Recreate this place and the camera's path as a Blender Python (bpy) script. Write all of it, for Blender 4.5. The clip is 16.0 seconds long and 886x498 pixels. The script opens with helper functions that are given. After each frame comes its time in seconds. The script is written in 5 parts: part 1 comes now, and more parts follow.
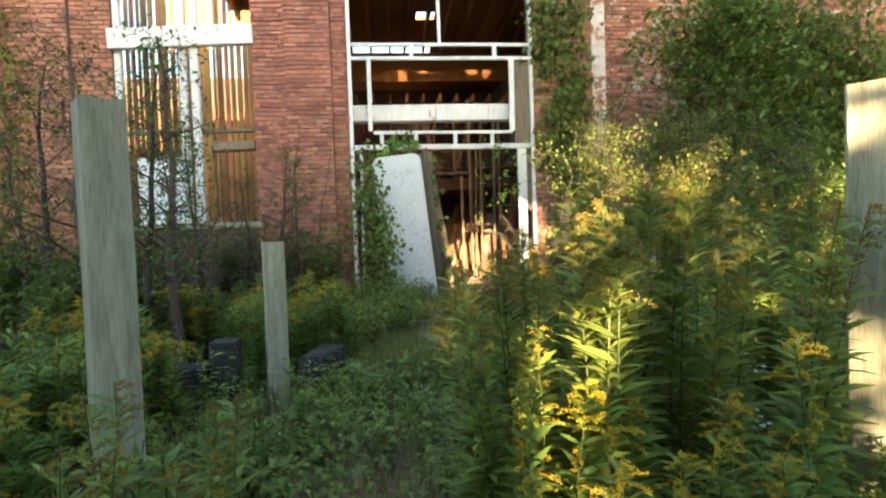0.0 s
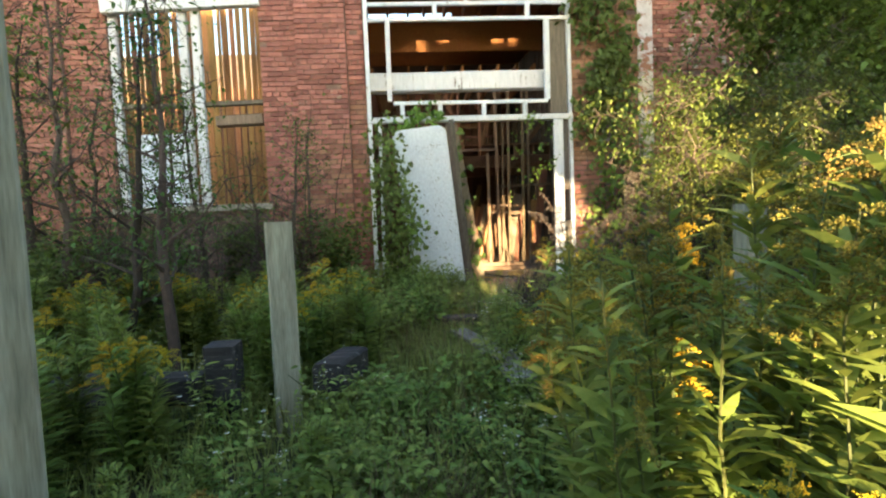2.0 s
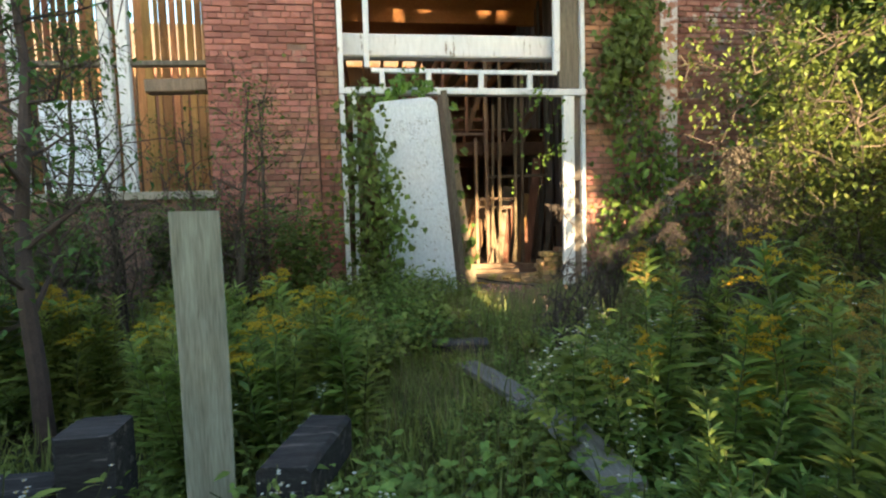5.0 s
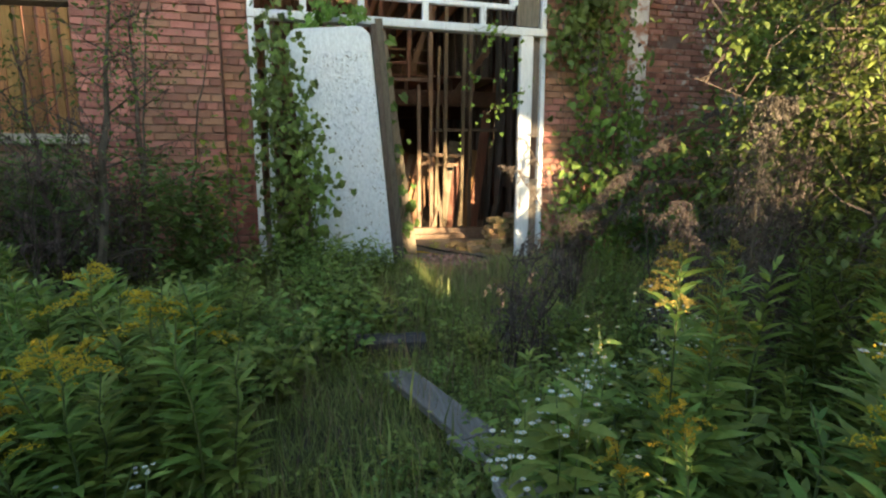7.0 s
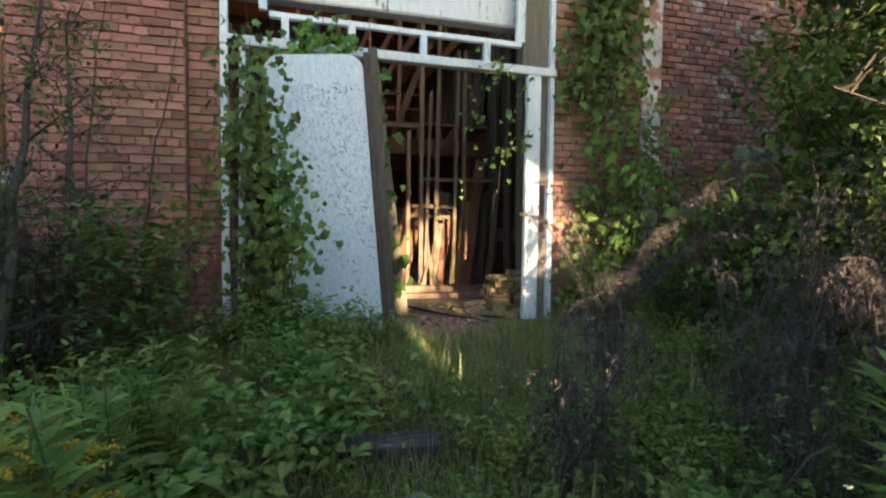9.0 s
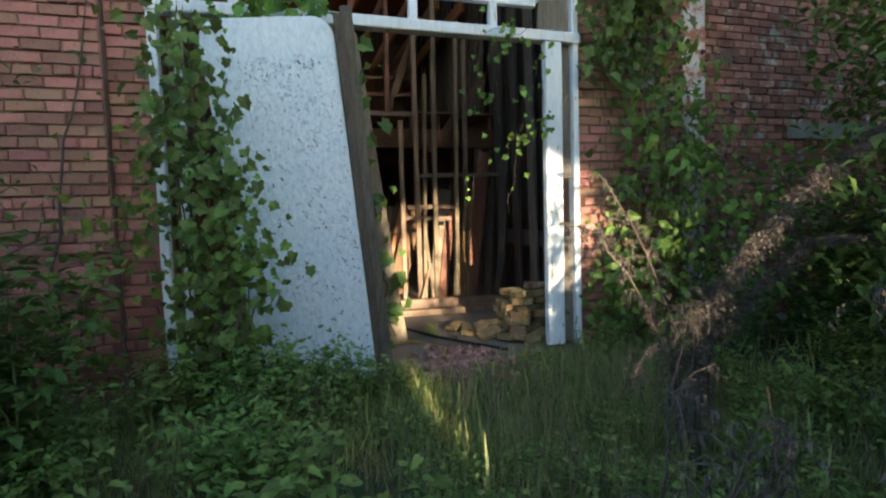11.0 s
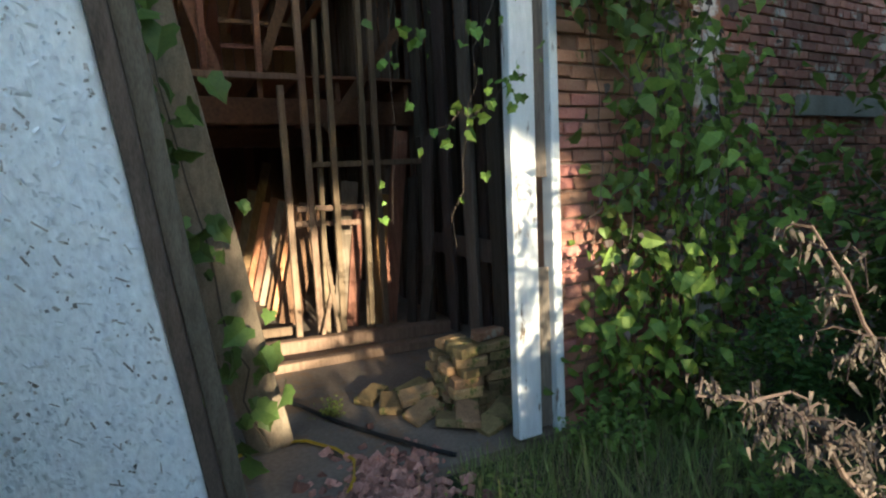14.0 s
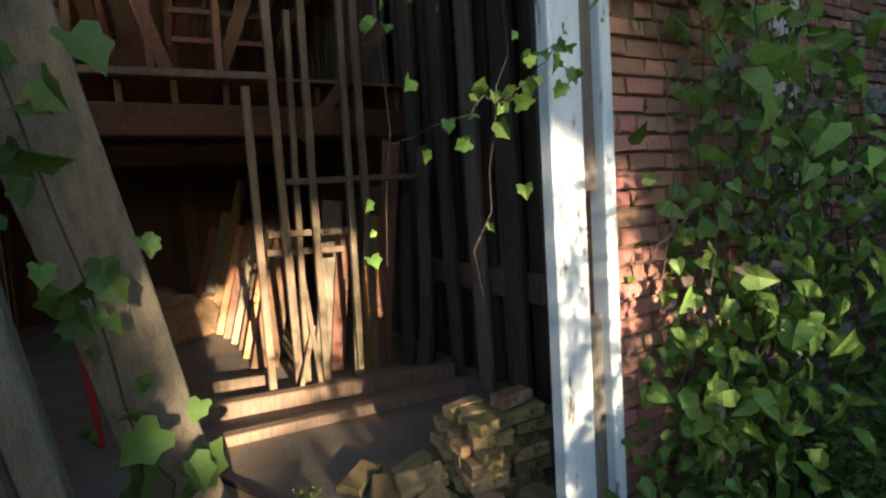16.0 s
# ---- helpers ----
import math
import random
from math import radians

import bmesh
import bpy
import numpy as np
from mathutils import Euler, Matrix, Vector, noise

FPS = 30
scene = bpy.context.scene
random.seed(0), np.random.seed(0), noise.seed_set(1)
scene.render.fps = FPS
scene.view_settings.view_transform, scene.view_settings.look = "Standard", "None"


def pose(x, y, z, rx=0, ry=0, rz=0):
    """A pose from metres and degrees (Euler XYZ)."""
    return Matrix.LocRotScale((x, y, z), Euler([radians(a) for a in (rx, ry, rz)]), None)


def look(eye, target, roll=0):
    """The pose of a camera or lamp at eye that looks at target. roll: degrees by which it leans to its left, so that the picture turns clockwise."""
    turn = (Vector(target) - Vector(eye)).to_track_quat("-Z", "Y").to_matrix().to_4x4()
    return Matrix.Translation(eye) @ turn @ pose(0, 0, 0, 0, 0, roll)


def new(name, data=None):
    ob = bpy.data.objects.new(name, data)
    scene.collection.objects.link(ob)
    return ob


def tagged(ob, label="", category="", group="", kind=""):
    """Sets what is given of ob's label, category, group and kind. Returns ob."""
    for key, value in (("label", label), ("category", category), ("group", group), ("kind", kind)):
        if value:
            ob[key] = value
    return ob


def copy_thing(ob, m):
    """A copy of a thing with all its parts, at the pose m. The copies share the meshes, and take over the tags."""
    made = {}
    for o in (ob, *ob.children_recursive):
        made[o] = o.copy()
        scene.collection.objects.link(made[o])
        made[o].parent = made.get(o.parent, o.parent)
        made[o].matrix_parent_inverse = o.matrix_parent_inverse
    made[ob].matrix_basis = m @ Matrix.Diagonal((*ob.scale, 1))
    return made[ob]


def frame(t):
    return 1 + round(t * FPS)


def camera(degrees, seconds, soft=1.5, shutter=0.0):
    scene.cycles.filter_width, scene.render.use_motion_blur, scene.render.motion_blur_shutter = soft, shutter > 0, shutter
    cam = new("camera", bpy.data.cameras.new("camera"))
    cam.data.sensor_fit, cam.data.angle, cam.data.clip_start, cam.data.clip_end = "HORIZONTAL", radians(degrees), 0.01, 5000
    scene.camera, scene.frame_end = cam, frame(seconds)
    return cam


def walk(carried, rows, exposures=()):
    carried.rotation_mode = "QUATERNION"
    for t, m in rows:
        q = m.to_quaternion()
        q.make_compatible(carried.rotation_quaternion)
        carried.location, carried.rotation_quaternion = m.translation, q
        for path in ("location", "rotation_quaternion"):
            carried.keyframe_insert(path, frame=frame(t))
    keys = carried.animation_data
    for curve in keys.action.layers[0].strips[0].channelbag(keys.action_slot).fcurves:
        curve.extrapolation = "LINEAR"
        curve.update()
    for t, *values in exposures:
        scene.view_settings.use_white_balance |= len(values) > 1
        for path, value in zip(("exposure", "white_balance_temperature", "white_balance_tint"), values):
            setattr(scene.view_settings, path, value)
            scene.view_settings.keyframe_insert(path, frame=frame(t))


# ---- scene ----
cam = camera(81.1, 16.0, 2.2)
PATH = [
    (0, (-0.137, 0.129, 1.478), (0.056, 2.118, 1.414), -2.0),
    (0.5, (-0.111, 0.272, 1.448), (-0.044, 2.271, 1.448), -3.2),
    (1, (-0.097, 0.482, 1.457), (-0.115, 2.481, 1.416), -2.3),
    (1.5, (-0.165, 0.707, 1.434), (-0.169, 2.704, 1.326), -1.5),
    (2, (-0.263, 0.969, 1.433), (-0.128, 2.961, 1.313), -2.4),
    (2.5, (-0.28, 1.215, 1.433), (-0.206, 3.212, 1.342), -3.3),
    (3, (-0.199, 1.482, 1.472), (-0.25, 3.479, 1.369), -1.2),
    (3.5, (-0.217, 1.681, 1.469), (-0.098, 3.674, 1.356), -0.9),
    (4, (-0.351, 1.938, 1.46), (-0.084, 3.915, 1.321), -1.0),
    (4.5, (-0.415, 2.074, 1.45), (-0.066, 4.037, 1.291), -0.5),
    (5, (-0.465, 2.394, 1.421), (-0.191, 4.37, 1.28), -1.7),
    (5.2, (-0.451, 2.565, 1.461), (-0.09, 4.527, 1.318), -1.9),
    (7.3, (-0.18, 3.428, 1.467), (0.298, 5.34, 1.127), -0.0),
    (7.5, (-0.159, 3.525, 1.439), (0.29, 5.443, 1.092), 0.0),
    (8, (-0.201, 3.8, 1.418), (0.315, 5.722, 1.213), 1.2),
    (8.5, (-0.23, 3.973, 1.401), (0.324, 5.888, 1.242), 1.1),
    (9, (-0.236, 4.14, 1.405), (0.337, 6.054, 1.302), 0.5),
    (9.2, (-0.207, 4.268, 1.417), (0.27, 6.209, 1.34), -0.4),
    (11.3, (0.106, 5.271, 1.573), (0.69, 7.178, 1.419), -1.9),
    (11.5, (0.177, 5.365, 1.618), (0.753, 7.269, 1.413), -2.1),
    (12, (0.242, 5.538, 1.632), (0.898, 7.409, 1.374), -2.6),
    (12.5, (0.213, 5.829, 1.685), (0.972, 7.664, 1.449), -1.5),
    (13, (0.245, 6.122, 1.709), (1.127, 7.885, 1.372), -3.0),
    (13.5, (0.376, 6.406, 1.671), (1.227, 8.192, 1.376), -3.2),
    (14, (0.595, 6.765, 1.763), (1.473, 8.547, 1.53), -2.9),
    (14.5, (0.664, 6.941, 1.788), (1.554, 8.711, 1.511), -1.5),
    (15, (0.67, 7.148, 1.796), (1.717, 8.832, 1.536), -1.5),
    (15.5, (0.69, 7.265, 1.797), (1.803, 8.905, 1.531), -1.4),
    (16, (0.864, 7.499, 1.778), (1.784, 9.266, 1.61), -3.8),
]
walk(cam, [(t, look(eye, target, roll)) for t, eye, target, roll in PATH], [(0.0, 3.12, 6500, 3), (5.0, 2.98, 6400, 2), (9.0, 2.68, 5600, 2), (12.5, 2.36, 5120, 0), (16.0, 2.3, 5250, 2)])

# ---- world, sun, exposure ----
SUN_TRAVEL = Vector((0.048, 0.98, -0.17)).normalized()
world = bpy.data.worlds.new("world")
scene.world = world
world.use_nodes = True
wn = world.node_tree
sky = wn.nodes.new("ShaderNodeTexSky")
sky.sky_type = "NISHITA"
sky.sun_disc = False
sky.sun_elevation = radians(10)
sky.sun_rotation = math.atan2(-SUN_TRAVEL.x, -SUN_TRAVEL.y)
sky.dust_density = 1.5
wn.nodes["Background"].inputs["Strength"].default_value = 0.1
wn.links.new(sky.outputs["Color"], wn.nodes["Background"].inputs["Color"])
sun_lamp = bpy.data.lights.new("sun", "SUN")
sun_lamp.energy = 5.0
sun_lamp.angle = radians(0.6)
sun_lamp.color = (1.0, 0.72, 0.42)
sun = new("sun", sun_lamp)
sun.matrix_world = look((-20, -15, 8), Vector((-20, -15, 8)) + SUN_TRAVEL)


# ---- materials ----
def material(name, colour, rough=0.8, dark=None, scale=6.0, fine=60.0, bump=0.15, stretch=(1, 1, 1), vary=0.12, metal=0.0, translucent=0.0, stain=None, stain_scale=2.0, stain_at=0.55, glow=None):
    """A weathered surface: two scales of noise between colour and dark, stains, bump, and a random shift from piece to piece."""
    m = bpy.data.materials.new(name)
    m.use_nodes = True
    n, l = m.node_tree.nodes, m.node_tree.links
    b = n["Principled BSDF"]
    b.inputs["Roughness"].default_value = rough
    b.inputs["Metallic"].default_value = metal
    b.inputs["Specular IOR Level"].default_value = 0.3
    tc = n.new("ShaderNodeTexCoord")
    mp = n.new("ShaderNodeMapping")
    mp.inputs["Scale"].default_value = stretch
    l.new(tc.outputs["Object"], mp.inputs["Vector"])
    big = n.new("ShaderNodeTexNoise")
    big.inputs["Scale"].default_value, big.inputs["Detail"].default_value = scale, 5
    small = n.new("ShaderNodeTexNoise")
    small.inputs["Scale"].default_value, small.inputs["Detail"].default_value = fine, 4
    for t in (big, small):
        l.new(mp.outputs["Vector"], t.inputs["Vector"])
    mix = n.new("ShaderNodeMix")
    mix.data_type = "RGBA"
    dark = dark or tuple(c * 0.55 for c in colour)
    mix.inputs[6].default_value, mix.inputs[7].default_value = (*dark, 1), (*colour, 1)
    add = n.new("ShaderNodeMath")
    add.operation = "MULTIPLY_ADD"
    add.inputs[1].default_value = 0.55
    half = n.new("ShaderNodeMath")
    half.operation = "MULTIPLY"
    half.inputs[1].default_value = 0.5
    l.new(small.outputs["Fac"], half.inputs[0])
    l.new(big.outputs["Fac"], add.inputs[0])
    l.new(half.outputs[0], add.inputs[2])
    ramp = n.new("ShaderNodeMapRange")
    ramp.inputs["From Min"].default_value, ramp.inputs["From Max"].default_value = 0.36, 0.68
    l.new(add.outputs[0], ramp.inputs["Value"])
    l.new(ramp.outputs["Result"], mix.inputs["Factor"])
    out = mix.outputs[2]
    if stain:
        st = n.new("ShaderNodeTexNoise")
        st.inputs["Scale"].default_value, st.inputs["Detail"].default_value, st.inputs["Roughness"].default_value = stain_scale, 8, 0.7
        l.new(mp.outputs["Vector"], st.inputs["Vector"])
        sr = n.new("ShaderNodeMapRange")
        sr.inputs["From Min"].default_value, sr.inputs["From Max"].default_value = stain_at, stain_at + 0.06
        l.new(st.outputs["Fac"], sr.inputs["Value"])
        sm = n.new("ShaderNodeMix")
        sm.data_type = "RGBA"
        l.new(sr.outputs["Result"], sm.inputs["Factor"])
        l.new(out, sm.inputs[6])
        sm.inputs[7].default_value = (*stain, 1)
        out = sm.outputs[2]
    if vary:
        oi, ge = n.new("ShaderNodeObjectInfo"), n.new("ShaderNodeNewGeometry")
        su = n.new("ShaderNodeMath")
        su.operation = "ADD"
        l.new(oi.outputs["Random"], su.inputs[0])
        l.new(ge.outputs["Random Per Island"], su.inputs[1])
        fr = n.new("ShaderNodeMath")
        fr.operation = "FRACT"
        l.new(su.outputs[0], fr.inputs[0])
        hs = n.new("ShaderNodeHueSaturation")
        va, hu = n.new("ShaderNodeMapRange"), n.new("ShaderNodeMapRange")
        va.inputs["To Min"].default_value, va.inputs["To Max"].default_value = 1 - vary * 2, 1 + vary * 2
        hu.inputs["To Min"].default_value, hu.inputs["To Max"].default_value = 0.5 - vary * 0.12, 0.5 + vary * 0.12
        l.new(fr.outputs[0], va.inputs["Value"])
        l.new(oi.outputs["Random"], hu.inputs["Value"])
        l.new(va.outputs["Result"], hs.inputs["Value"])
        l.new(hu.outputs["Result"], hs.inputs["Hue"])
        l.new(out, hs.inputs["Color"])
        out = hs.outputs["Color"]
    l.new(out, b.inputs["Base Color"])
    if bump:
        bp = n.new("ShaderNodeBump")
        bp.inputs["Strength"].default_value, bp.inputs["Distance"].default_value = min(1, bump * 3), 0.006
        l.new(add.outputs[0], bp.inputs["Height"])
        l.new(bp.outputs["Normal"], b.inputs["Normal"])
    if translucent:
        tr = n.new("ShaderNodeBsdfTranslucent")
        l.new(out, tr.inputs["Color"])
        ms = n.new("ShaderNodeMixShader")
        ms.inputs[0].default_value = translucent
        l.new(b.outputs[0], ms.inputs[1])
        l.new(tr.outputs[0], ms.inputs[2])
        l.new(ms.outputs[0], n["Material Output"].inputs["Surface"])
    return m


GRAIN = (9, 9, 0.7)
M_BRICK = material("brick", (0.41, 0.205, 0.145), 0.9, (0.27, 0.12, 0.085), 9, 90, 0.3, vary=0.16, stain=(0.36, 0.27, 0.2), stain_scale=3.2, stain_at=0.6)
M_BRICK_PALE = material("brick_worn", (0.43, 0.22, 0.14), 0.9, (0.25, 0.1, 0.065), 9, 90, 0.3, vary=0.2, stain=(0.48, 0.4, 0.31), stain_scale=5, stain_at=0.55)
M_MORTAR = material("mortar", (0.27, 0.18, 0.135), 0.95, (0.15, 0.09, 0.07), 12, 80, 0.3, vary=0)
M_WHITE = material("peeling_white_paint", (0.78, 0.79, 0.8), 0.6, (0.6, 0.61, 0.62), 5, 60, 0.15, (6, 6, 1.2), 0.05, stain=(0.2, 0.16, 0.12), stain_scale=3.2, stain_at=0.6)
M_PLASTER = material("white_limewash", (0.72, 0.68, 0.66), 0.9, (0.5, 0.44, 0.4), 6, 60, 0.3, vary=0.05, stain=(0.36, 0.17, 0.11), stain_scale=4, stain_at=0.5)
M_GREYWOOD = material("grey_weathered_wood", (0.200, 0.171, 0.134), 0.85, (0.089, 0.073, 0.058), 4, 30, 0.3, GRAIN, 0.14)
M_POST = material("treated_pine", (0.39, 0.375, 0.29), 0.85, (0.17, 0.16, 0.115), 2.2, 16, 0.35, GRAIN, 0.06, stain=(0.16, 0.13, 0.09), stain_scale=2.6, stain_at=0.64)
M_TIE = material("creosoted_timber", (0.07, 0.065, 0.065), 0.85, (0.025, 0.022, 0.022), 4, 30, 0.4, (0.8, 9, 9), 0.1, stain=(0.17, 0.15, 0.14), stain_scale=3, stain_at=0.56)
M_OLDPLANK = material("pale_old_plank", (0.3, 0.28, 0.25), 0.9, (0.15, 0.135, 0.12), 4, 30, 0.3, (9, 0.8, 9), 0.1)
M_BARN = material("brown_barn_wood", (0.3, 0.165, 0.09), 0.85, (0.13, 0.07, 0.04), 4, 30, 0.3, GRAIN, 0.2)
M_JOIST = material("orange_brown_joist", (0.42, 0.17, 0.07), 0.8, (0.24, 0.085, 0.035), 4, 30, 0.2, (9, 0.7, 9), 0.15)
M_DARKWOOD = material("dark_aged_wood", (0.115, 0.092, 0.073), 0.85, (0.048, 0.038, 0.03), 4, 30, 0.3, GRAIN, 0.2)
M_STUD = material("brown_stud", (0.25, 0.175, 0.115), 0.85, (0.13, 0.09, 0.058), 4, 30, 0.25, GRAIN, 0.12)
M_TAN = material("tan_plank", (0.3, 0.235, 0.17), 0.85, (0.15, 0.115, 0.082), 4, 30, 0.25, GRAIN, 0.08)
M_SLAB = material("flaked_white_board", (0.84, 0.895, 0.96), 0.7, (0.62, 0.665, 0.73), 18, 34, 1.0, (1.8, 1.8, 1), 0, stain=(0.4, 0.4, 0.41), stain_scale=13, stain_at=0.64)
M_FLAKE = material("bare_flake", (0.42, 0.42, 0.43), 0.9, (0.22, 0.21, 0.21), 20, 60, 0.2, vary=0.3)
M_LOFT = material("dark_brown_loft_wood", (0.19, 0.1, 0.055), 0.85, (0.09, 0.05, 0.03), 4, 30, 0.3, (9, 0.7, 9), 0.2)
M_CONCRETE = material("dirty_concrete", (0.23, 0.18, 0.14), 0.9, (0.13, 0.1, 0.078), 3, 40, 0.3, vary=0.05, stain=(0.2, 0.13, 0.08), stain_scale=2, stain_at=0.52)
M_SOIL = material("soil_and_litter", (0.075, 0.06, 0.038), 0.95, (0.03, 0.03, 0.016), 5, 60, 0.6, vary=0, stain=(0.04, 0.06, 0.02), stain_scale=1.4, stain_at=0.5)
M_STONE = material("limestone_block", (0.42, 0.38, 0.31), 0.9, (0.27, 0.24, 0.19), 6, 60, 0.3, vary=0.1)
M_YBRICK = material("mossy_yellow_brick", (0.37, 0.26, 0.12), 0.9, (0.2, 0.135, 0.065), 9, 80, 0.4, vary=0.2, stain=(0.1, 0.11, 0.03), stain_scale=7, stain_at=0.56)
M_CHIPS = material("brick_rubble", (0.45, 0.27, 0.19), 0.95, (0.24, 0.13, 0.09), 10, 80, 0.4, vary=0.3)
M_RUBBER = material("black_hose", (0.02, 0.02, 0.022), 0.55, (0.012, 0.012, 0.012), 8, 60, 0.05, vary=0)
M_YCABLE = material("yellow_cable", (0.55, 0.36, 0.02), 0.5, (0.35, 0.22, 0.02), 8, 60, 0.05, vary=0)
M_RED = material("red_paint", (0.45, 0.03, 0.02), 0.5, (0.25, 0.02, 0.015), 8, 60, 0.05, vary=0)
M_PAPER = material("tan_sacking", (0.4, 0.24, 0.13), 0.9, (0.22, 0.12, 0.06), 5, 40, 0.3, vary=0.1)
M_LEAF = material("weed_leaf", (0.245, 0.31, 0.07), 0.5, (0.165, 0.23, 0.05), 7, 70, 0, vary=0.2, translucent=0.4)
M_LEAF_DEEP = material("deep_green_leaf", (0.14, 0.205, 0.048), 0.5, (0.092, 0.148, 0.037), 7, 70, 0, vary=0.22, translucent=0.35, stain=(0.2, 0.17, 0.05), stain_scale=2.5, stain_at=0.62)
M_LEAF_BUSH = material("green_shrub_leaf", (0.17, 0.26, 0.055), 0.5, (0.105, 0.175, 0.038), 7, 70, 0, vary=0.2, translucent=0.35)
M_LEAF_LIGHT = material("light_vine_leaf", (0.235, 0.32, 0.055), 0.5, (0.14, 0.21, 0.04), 7, 70, 0, vary=0.22, translucent=0.4, stain=(0.24, 0.17, 0.05), stain_scale=2.5, stain_at=0.63)
M_LEAF_YEL = material("yellowing_leaf", (0.165, 0.185, 0.038), 0.5, (0.1, 0.125, 0.03), 7, 70, 0, vary=0.25, translucent=0.35)
M_GRASS = material("grass", (0.32, 0.335, 0.105), 0.5, (0.21, 0.24, 0.07), 3, 30, 0, vary=0.28, translucent=0.3)
M_STRAW = material("dry_straw", (0.34, 0.26, 0.15), 0.8, (0.2, 0.15, 0.09), 3, 30, 0, vary=0.25, translucent=0.2)
M_STEM = material("green_stem", (0.13, 0.15, 0.05), 0.6, (0.08, 0.1, 0.035), 7, 70, 0, vary=0.2)
M_TWIG = material("brown_twig", (0.1, 0.075, 0.055), 0.85, (0.055, 0.042, 0.034), 12, 90, 0.2, vary=0.2)
M_DEAD = material("withered_brown_leaf", (0.165, 0.135, 0.11), 0.85, (0.09, 0.073, 0.06), 9, 70, 0, vary=0.25, translucent=0.25)
M_GOLD = material("goldenrod_yellow", (0.62, 0.46, 0.035), 0.7, (0.5, 0.34, 0.025), 20, 90, 0, vary=0.12, translucent=0.25)
M_GOLDGREEN = material("fading_goldenrod", (0.31, 0.26, 0.05), 0.7, (0.2, 0.16, 0.035), 20, 90, 0, vary=0.2, translucent=0.25)
# brown boards with warm sunlight put into the colour, brighter than M_BARN
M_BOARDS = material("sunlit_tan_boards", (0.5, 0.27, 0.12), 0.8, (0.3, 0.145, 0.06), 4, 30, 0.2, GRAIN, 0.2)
M_PETAL = material("white_petal", (0.75, 0.75, 0.7), 0.7, (0.6, 0.6, 0.54), 20, 90, 0, vary=0.08, translucent=0.2)


# ---- builders ----
def part(name, bm, mat, parent=None, label=""):
    """Links a bmesh (or (verts, faces)) as one mesh object, under parent where one is given."""
    me = bpy.data.meshes.new(name)
    if isinstance(bm, tuple):
        me.from_pydata(bm[0], [], bm[1])
    else:
        bm.to_mesh(me)
        bm.free()
    me.materials.append(mat)
    ob = new(name, me)
    if parent:
        ob.parent = parent
        ob.matrix_parent_inverse = parent.matrix_basis.inverted()
    if label:
        ob["label"] = label
    return ob


def thing(name, at, label, category, group="", kind=""):
    ob = new(name)
    ob.empty_display_size = 0.05
    ob.matrix_basis = Matrix.Translation(at)
    return tagged(ob, label, category, group, kind)


def setting(name, label, category):
    ob = new(name)
    return tagged(ob, label, category, kind="structure")


def beam(bm, a, b, w, d, up=(0, 1, 0), rough=0.0, chamfer=0.12, rings=1):
    """A sawn timber from a to b, w across and d along up, with worn arrises; rough bows its faces a little."""
    a, b = Vector(a), Vector(b)
    ax = (b - a).normalized()
    side = ax.cross(Vector(up)).normalized()
    upv = side.cross(ax)
    c = chamfer * min(w, d)
    sec = [(-w / 2 + c, -d / 2), (w / 2 - c, -d / 2), (w / 2, -d / 2 + c), (w / 2, d / 2 - c), (w / 2 - c, d / 2), (-w / 2 + c, d / 2), (-w / 2, d / 2 - c), (-w / 2, -d / 2 + c)]
    loops = []
    for i in range(rings + 1):
        p = a.lerp(b, i / rings)
        o = noise.noise_vector(p * 1.7 + Vector((w * 31, d * 17, 0))) * rough
        loops.append([bm.verts.new(p + side * x + upv * y + o) for x, y in sec])
    for i in range(rings):
        for k in range(8):
            bm.faces.new((loops[i][k], loops[i][(k + 1) % 8], loops[i + 1][(k + 1) % 8], loops[i + 1][k]))
    bm.faces.new(loops[0][::-1])
    bm.faces.new(loops[-1])
    bmesh.ops.recalc_face_normals(bm, faces=bm.faces)
    return bm


def timber(name, a, b, w, d, mat, parent=None, up=(0, 1, 0), rough=0.004, rings=6, label="", chamfer=0.1):
    return part(name, beam(bmesh.new(), a, b, w, d, up, rough, chamfer, rings), mat, parent, label)


def box(lo, hi):
    bm = bmesh.new()
    c = [(lo[i] + hi[i]) / 2 for i in range(3)]
    bmesh.ops.create_cube(bm, size=1, matrix=Matrix.Translation(c) @ Matrix.Diagonal((hi[0] - lo[0], hi[1] - lo[1], hi[2] - lo[2], 1)))
    return bm


def tube(points, radii, sides=6):
    """Verts and faces of a tapering tube through points."""
    vs, fs = [], []
    pts = [Vector(p) for p in points]
    for i, p in enumerate(pts):
        d = (pts[min(i + 1, len(pts) - 1)] - pts[max(i - 1, 0)]).normalized()
        s = d.cross(Vector((0.31, 0.95, 0.12))).normalized()
        u = s.cross(d)
        for k in range(sides):
            a = 2 * math.pi * k / sides
            vs.append(tuple(p + (s * math.cos(a) + u * math.sin(a)) * radii[i]))
        if i:
            o = (i - 1) * sides
            for k in range(sides):
                fs.append((o + k, o + (k + 1) % sides, o + sides + (k + 1) % sides, o + sides + k))
    fs.append(tuple(range(sides))[::-1])
    fs.append(tuple(range(len(vs) - sides, len(vs))))
    return vs, fs


def joined(pieces):
    vs, fs = [], []
    for v, f in pieces:
        o = len(vs)
        vs.extend(v)
        fs.extend([tuple(i + o for i in q) for q in f])
    return vs, fs


